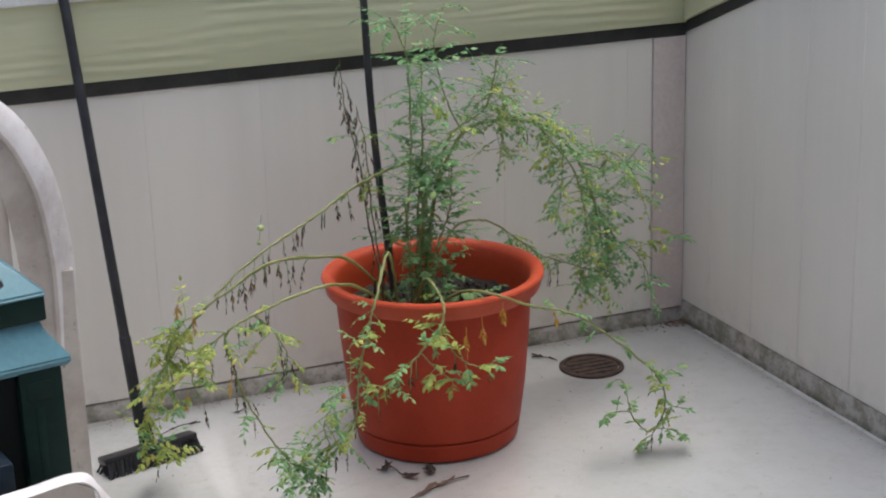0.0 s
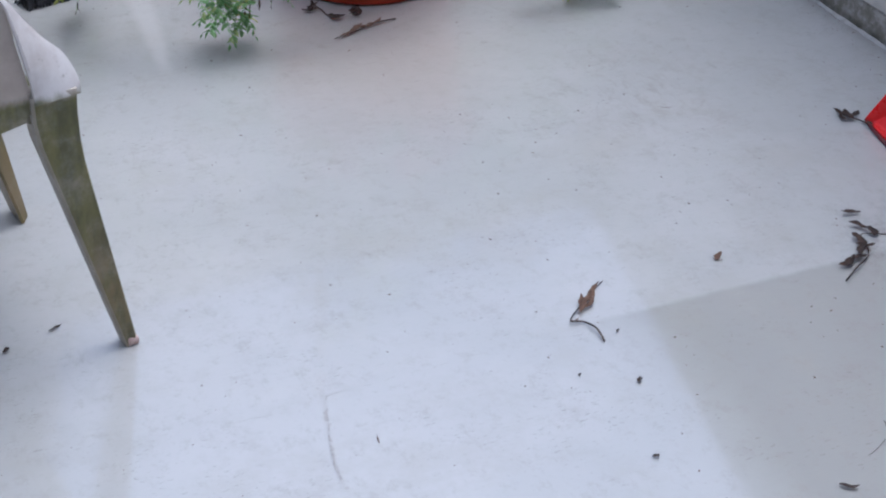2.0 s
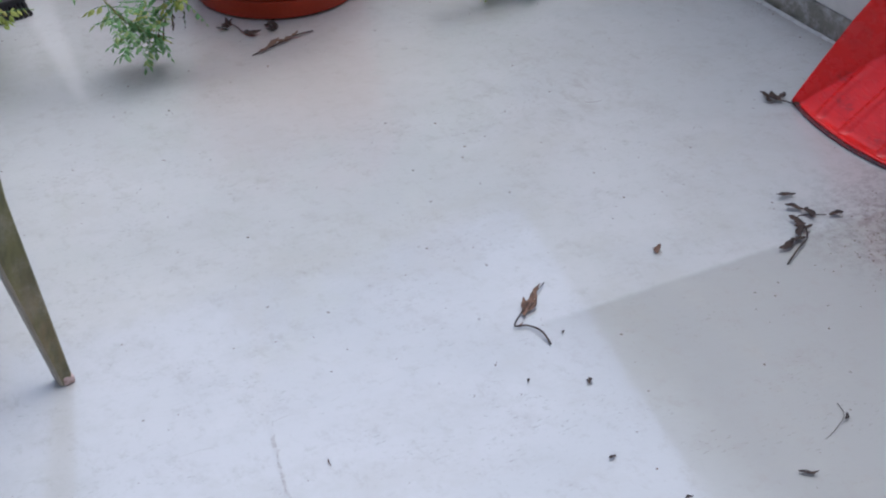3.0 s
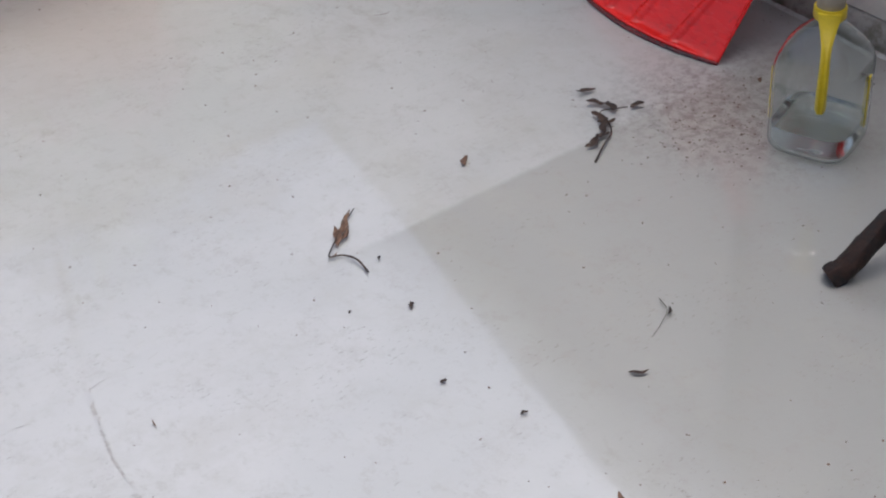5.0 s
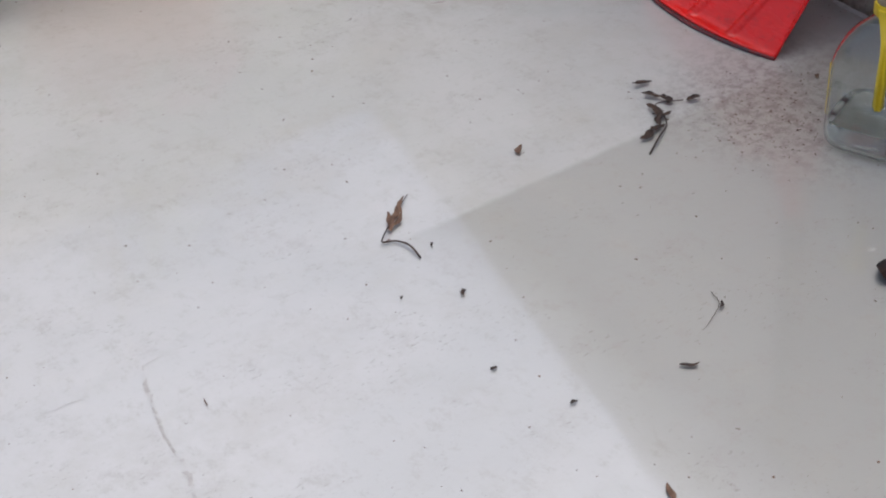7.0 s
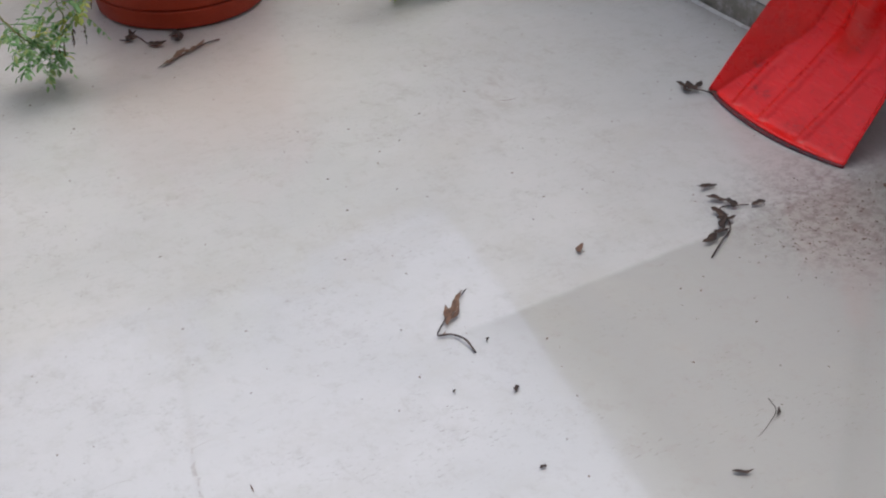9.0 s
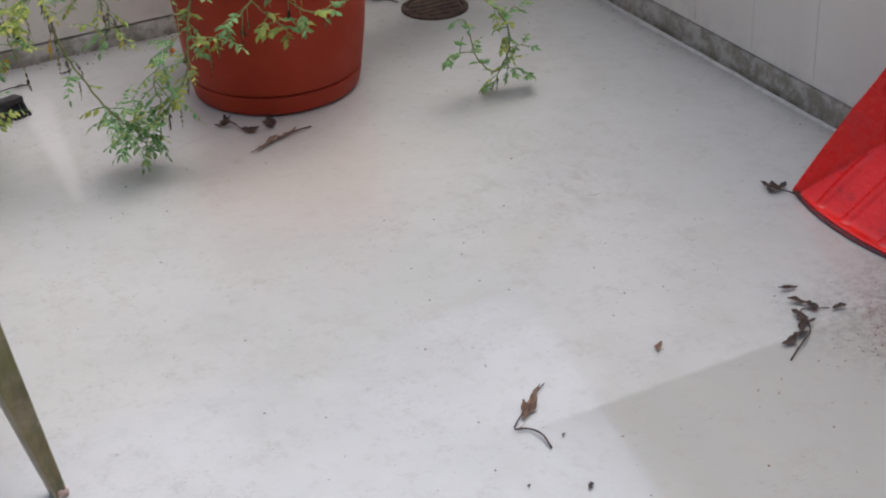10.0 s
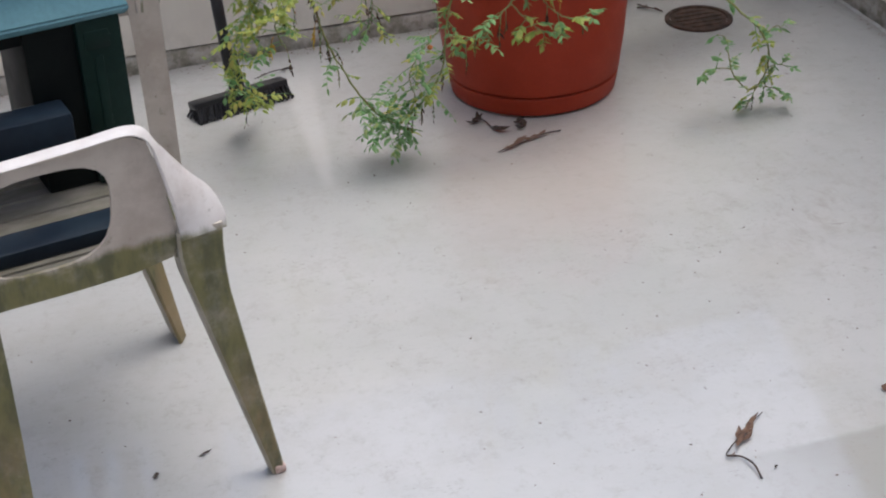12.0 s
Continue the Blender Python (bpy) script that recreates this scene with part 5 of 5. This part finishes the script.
for x, y, turn, ln, w, label in ((-0.782, -1.768, 50, 0.034, 0.008, "small brown fallen leaf"), (-0.923, -2.341, -30, 0.036, 0.006, "small black curled leaf"), (-1.074, -2.018, 70, 0.018, 0.006, "tiny dark leaf scrap"),
                                 (-1.095, -2.303, 0, 0.016, 0.004, "tiny dark leaf scrap"), (-1.139, -2.182, 20, 0.014, 0.005, "tiny dark leaf scrap"), (-1.94, -1.586, 10, 0.016, 0.007, "small black seed-like scrap"),
                                 (-1.859, -1.556, 25, 0.032, 0.004, "thin dark bark scrap"), (-1.105, -2.509, 60, 0.04, 0.007, "curled brown leaf"), (-0.59, -1.262, -25, 0.045, 0.0012, "thin brown straw"),
                                 (-1.152, -1.973, 30, 0.01, 0.003, "tiny dark leaf scrap"), (-1.043, -1.893, 30, 0.012, 0.003, "tiny dark leaf scrap"),
                                 (-1.49, -2.0, 80, 0.02, 0.0015, "thin brown straw"), (-0.235, -1.905, 30, 0.02, 0.006, "small brown fallen leaf"), (-0.095, -2.03, 70, 0.05, 0.008, "dark withered leaf"), (-1.30, -0.10, 15, 0.05, 0.006, "dark withered leaf")):
    bm = bmesh.new()
    rnd = random.Random(int(-x * 1000))
    dead_leaf(bm, 0, 0, turn, ln * 0.78, w * 0.72, rnd, 0.0025, 0.4)
    ob = solid("fallen_leaf", bm, DEAD if "brown" in label else DEAD_DARK, label + " on the white deck", "leaf", "fallen leaves", angle=80)
    ob.location = (x, y, 0)


def specks():
    """Fine grit over the deck, thickest beside the jug and along the walls."""
    rnd = random.Random(9)
    verts, faces = [], []

    def fleck(x, y, s):
        a, q = rnd.uniform(0, 6.28), rnd.uniform(0.25, 0.8)
        c, d = math.cos(a) * s, math.sin(a) * s
        k = len(verts)
        verts.extend([(x + c, y + d, 0.0006), (x - d * q, y + c * q, 0.0006), (x - c, y - d, 0.0006), (x + d * q, y - c * q, 0.0006), (x, y, 0.0006 + s * 0.5)])
        faces.extend([(k, k + 1, k + 4), (k + 1, k + 2, k + 4), (k + 2, k + 3, k + 4), (k + 3, k, k + 4)])

    for _ in range(650):
        fleck(rnd.uniform(-2.4, -0.02), rnd.uniform(-2.9, -0.02), rnd.choice((0.0012, 0.0016, 0.002, 0.0028)))
    for _ in range(240):
        fleck(rnd.gauss(-0.38, 0.09), rnd.gauss(-1.95, 0.07), rnd.uniform(0.001, 0.0026))
    for _ in range(260):
        fleck(-abs(rnd.gauss(0.0, 0.03)) - 0.006, rnd.uniform(-2.4, 0), rnd.uniform(0.001, 0.0028))
        fleck(rnd.uniform(-2.4, 0), -abs(rnd.gauss(0.0, 0.025)) - 0.006, rnd.uniform(0.0015, 0.004))
    for _ in range(110):
        fleck(-abs(rnd.gauss(0.0, 0.05)) - 0.006, -abs(rnd.gauss(0.0, 0.022)) - 0.006, rnd.uniform(0.002, 0.006))
    for _ in range(150):
        fleck(-abs(rnd.gauss(0.0, 0.006)) - 0.004, -abs(rnd.gauss(0.45, 0.3)) - 0.006, rnd.uniform(0.0015, 0.005))
    me = bpy.data.meshes.new("grit")
    me.from_pydata(verts, [], faces)
    me.materials.append(DEAD)
    tagged(new("grit", me), "fine dark grit scattered over the deck", "grit", kind="stuff")


specks()
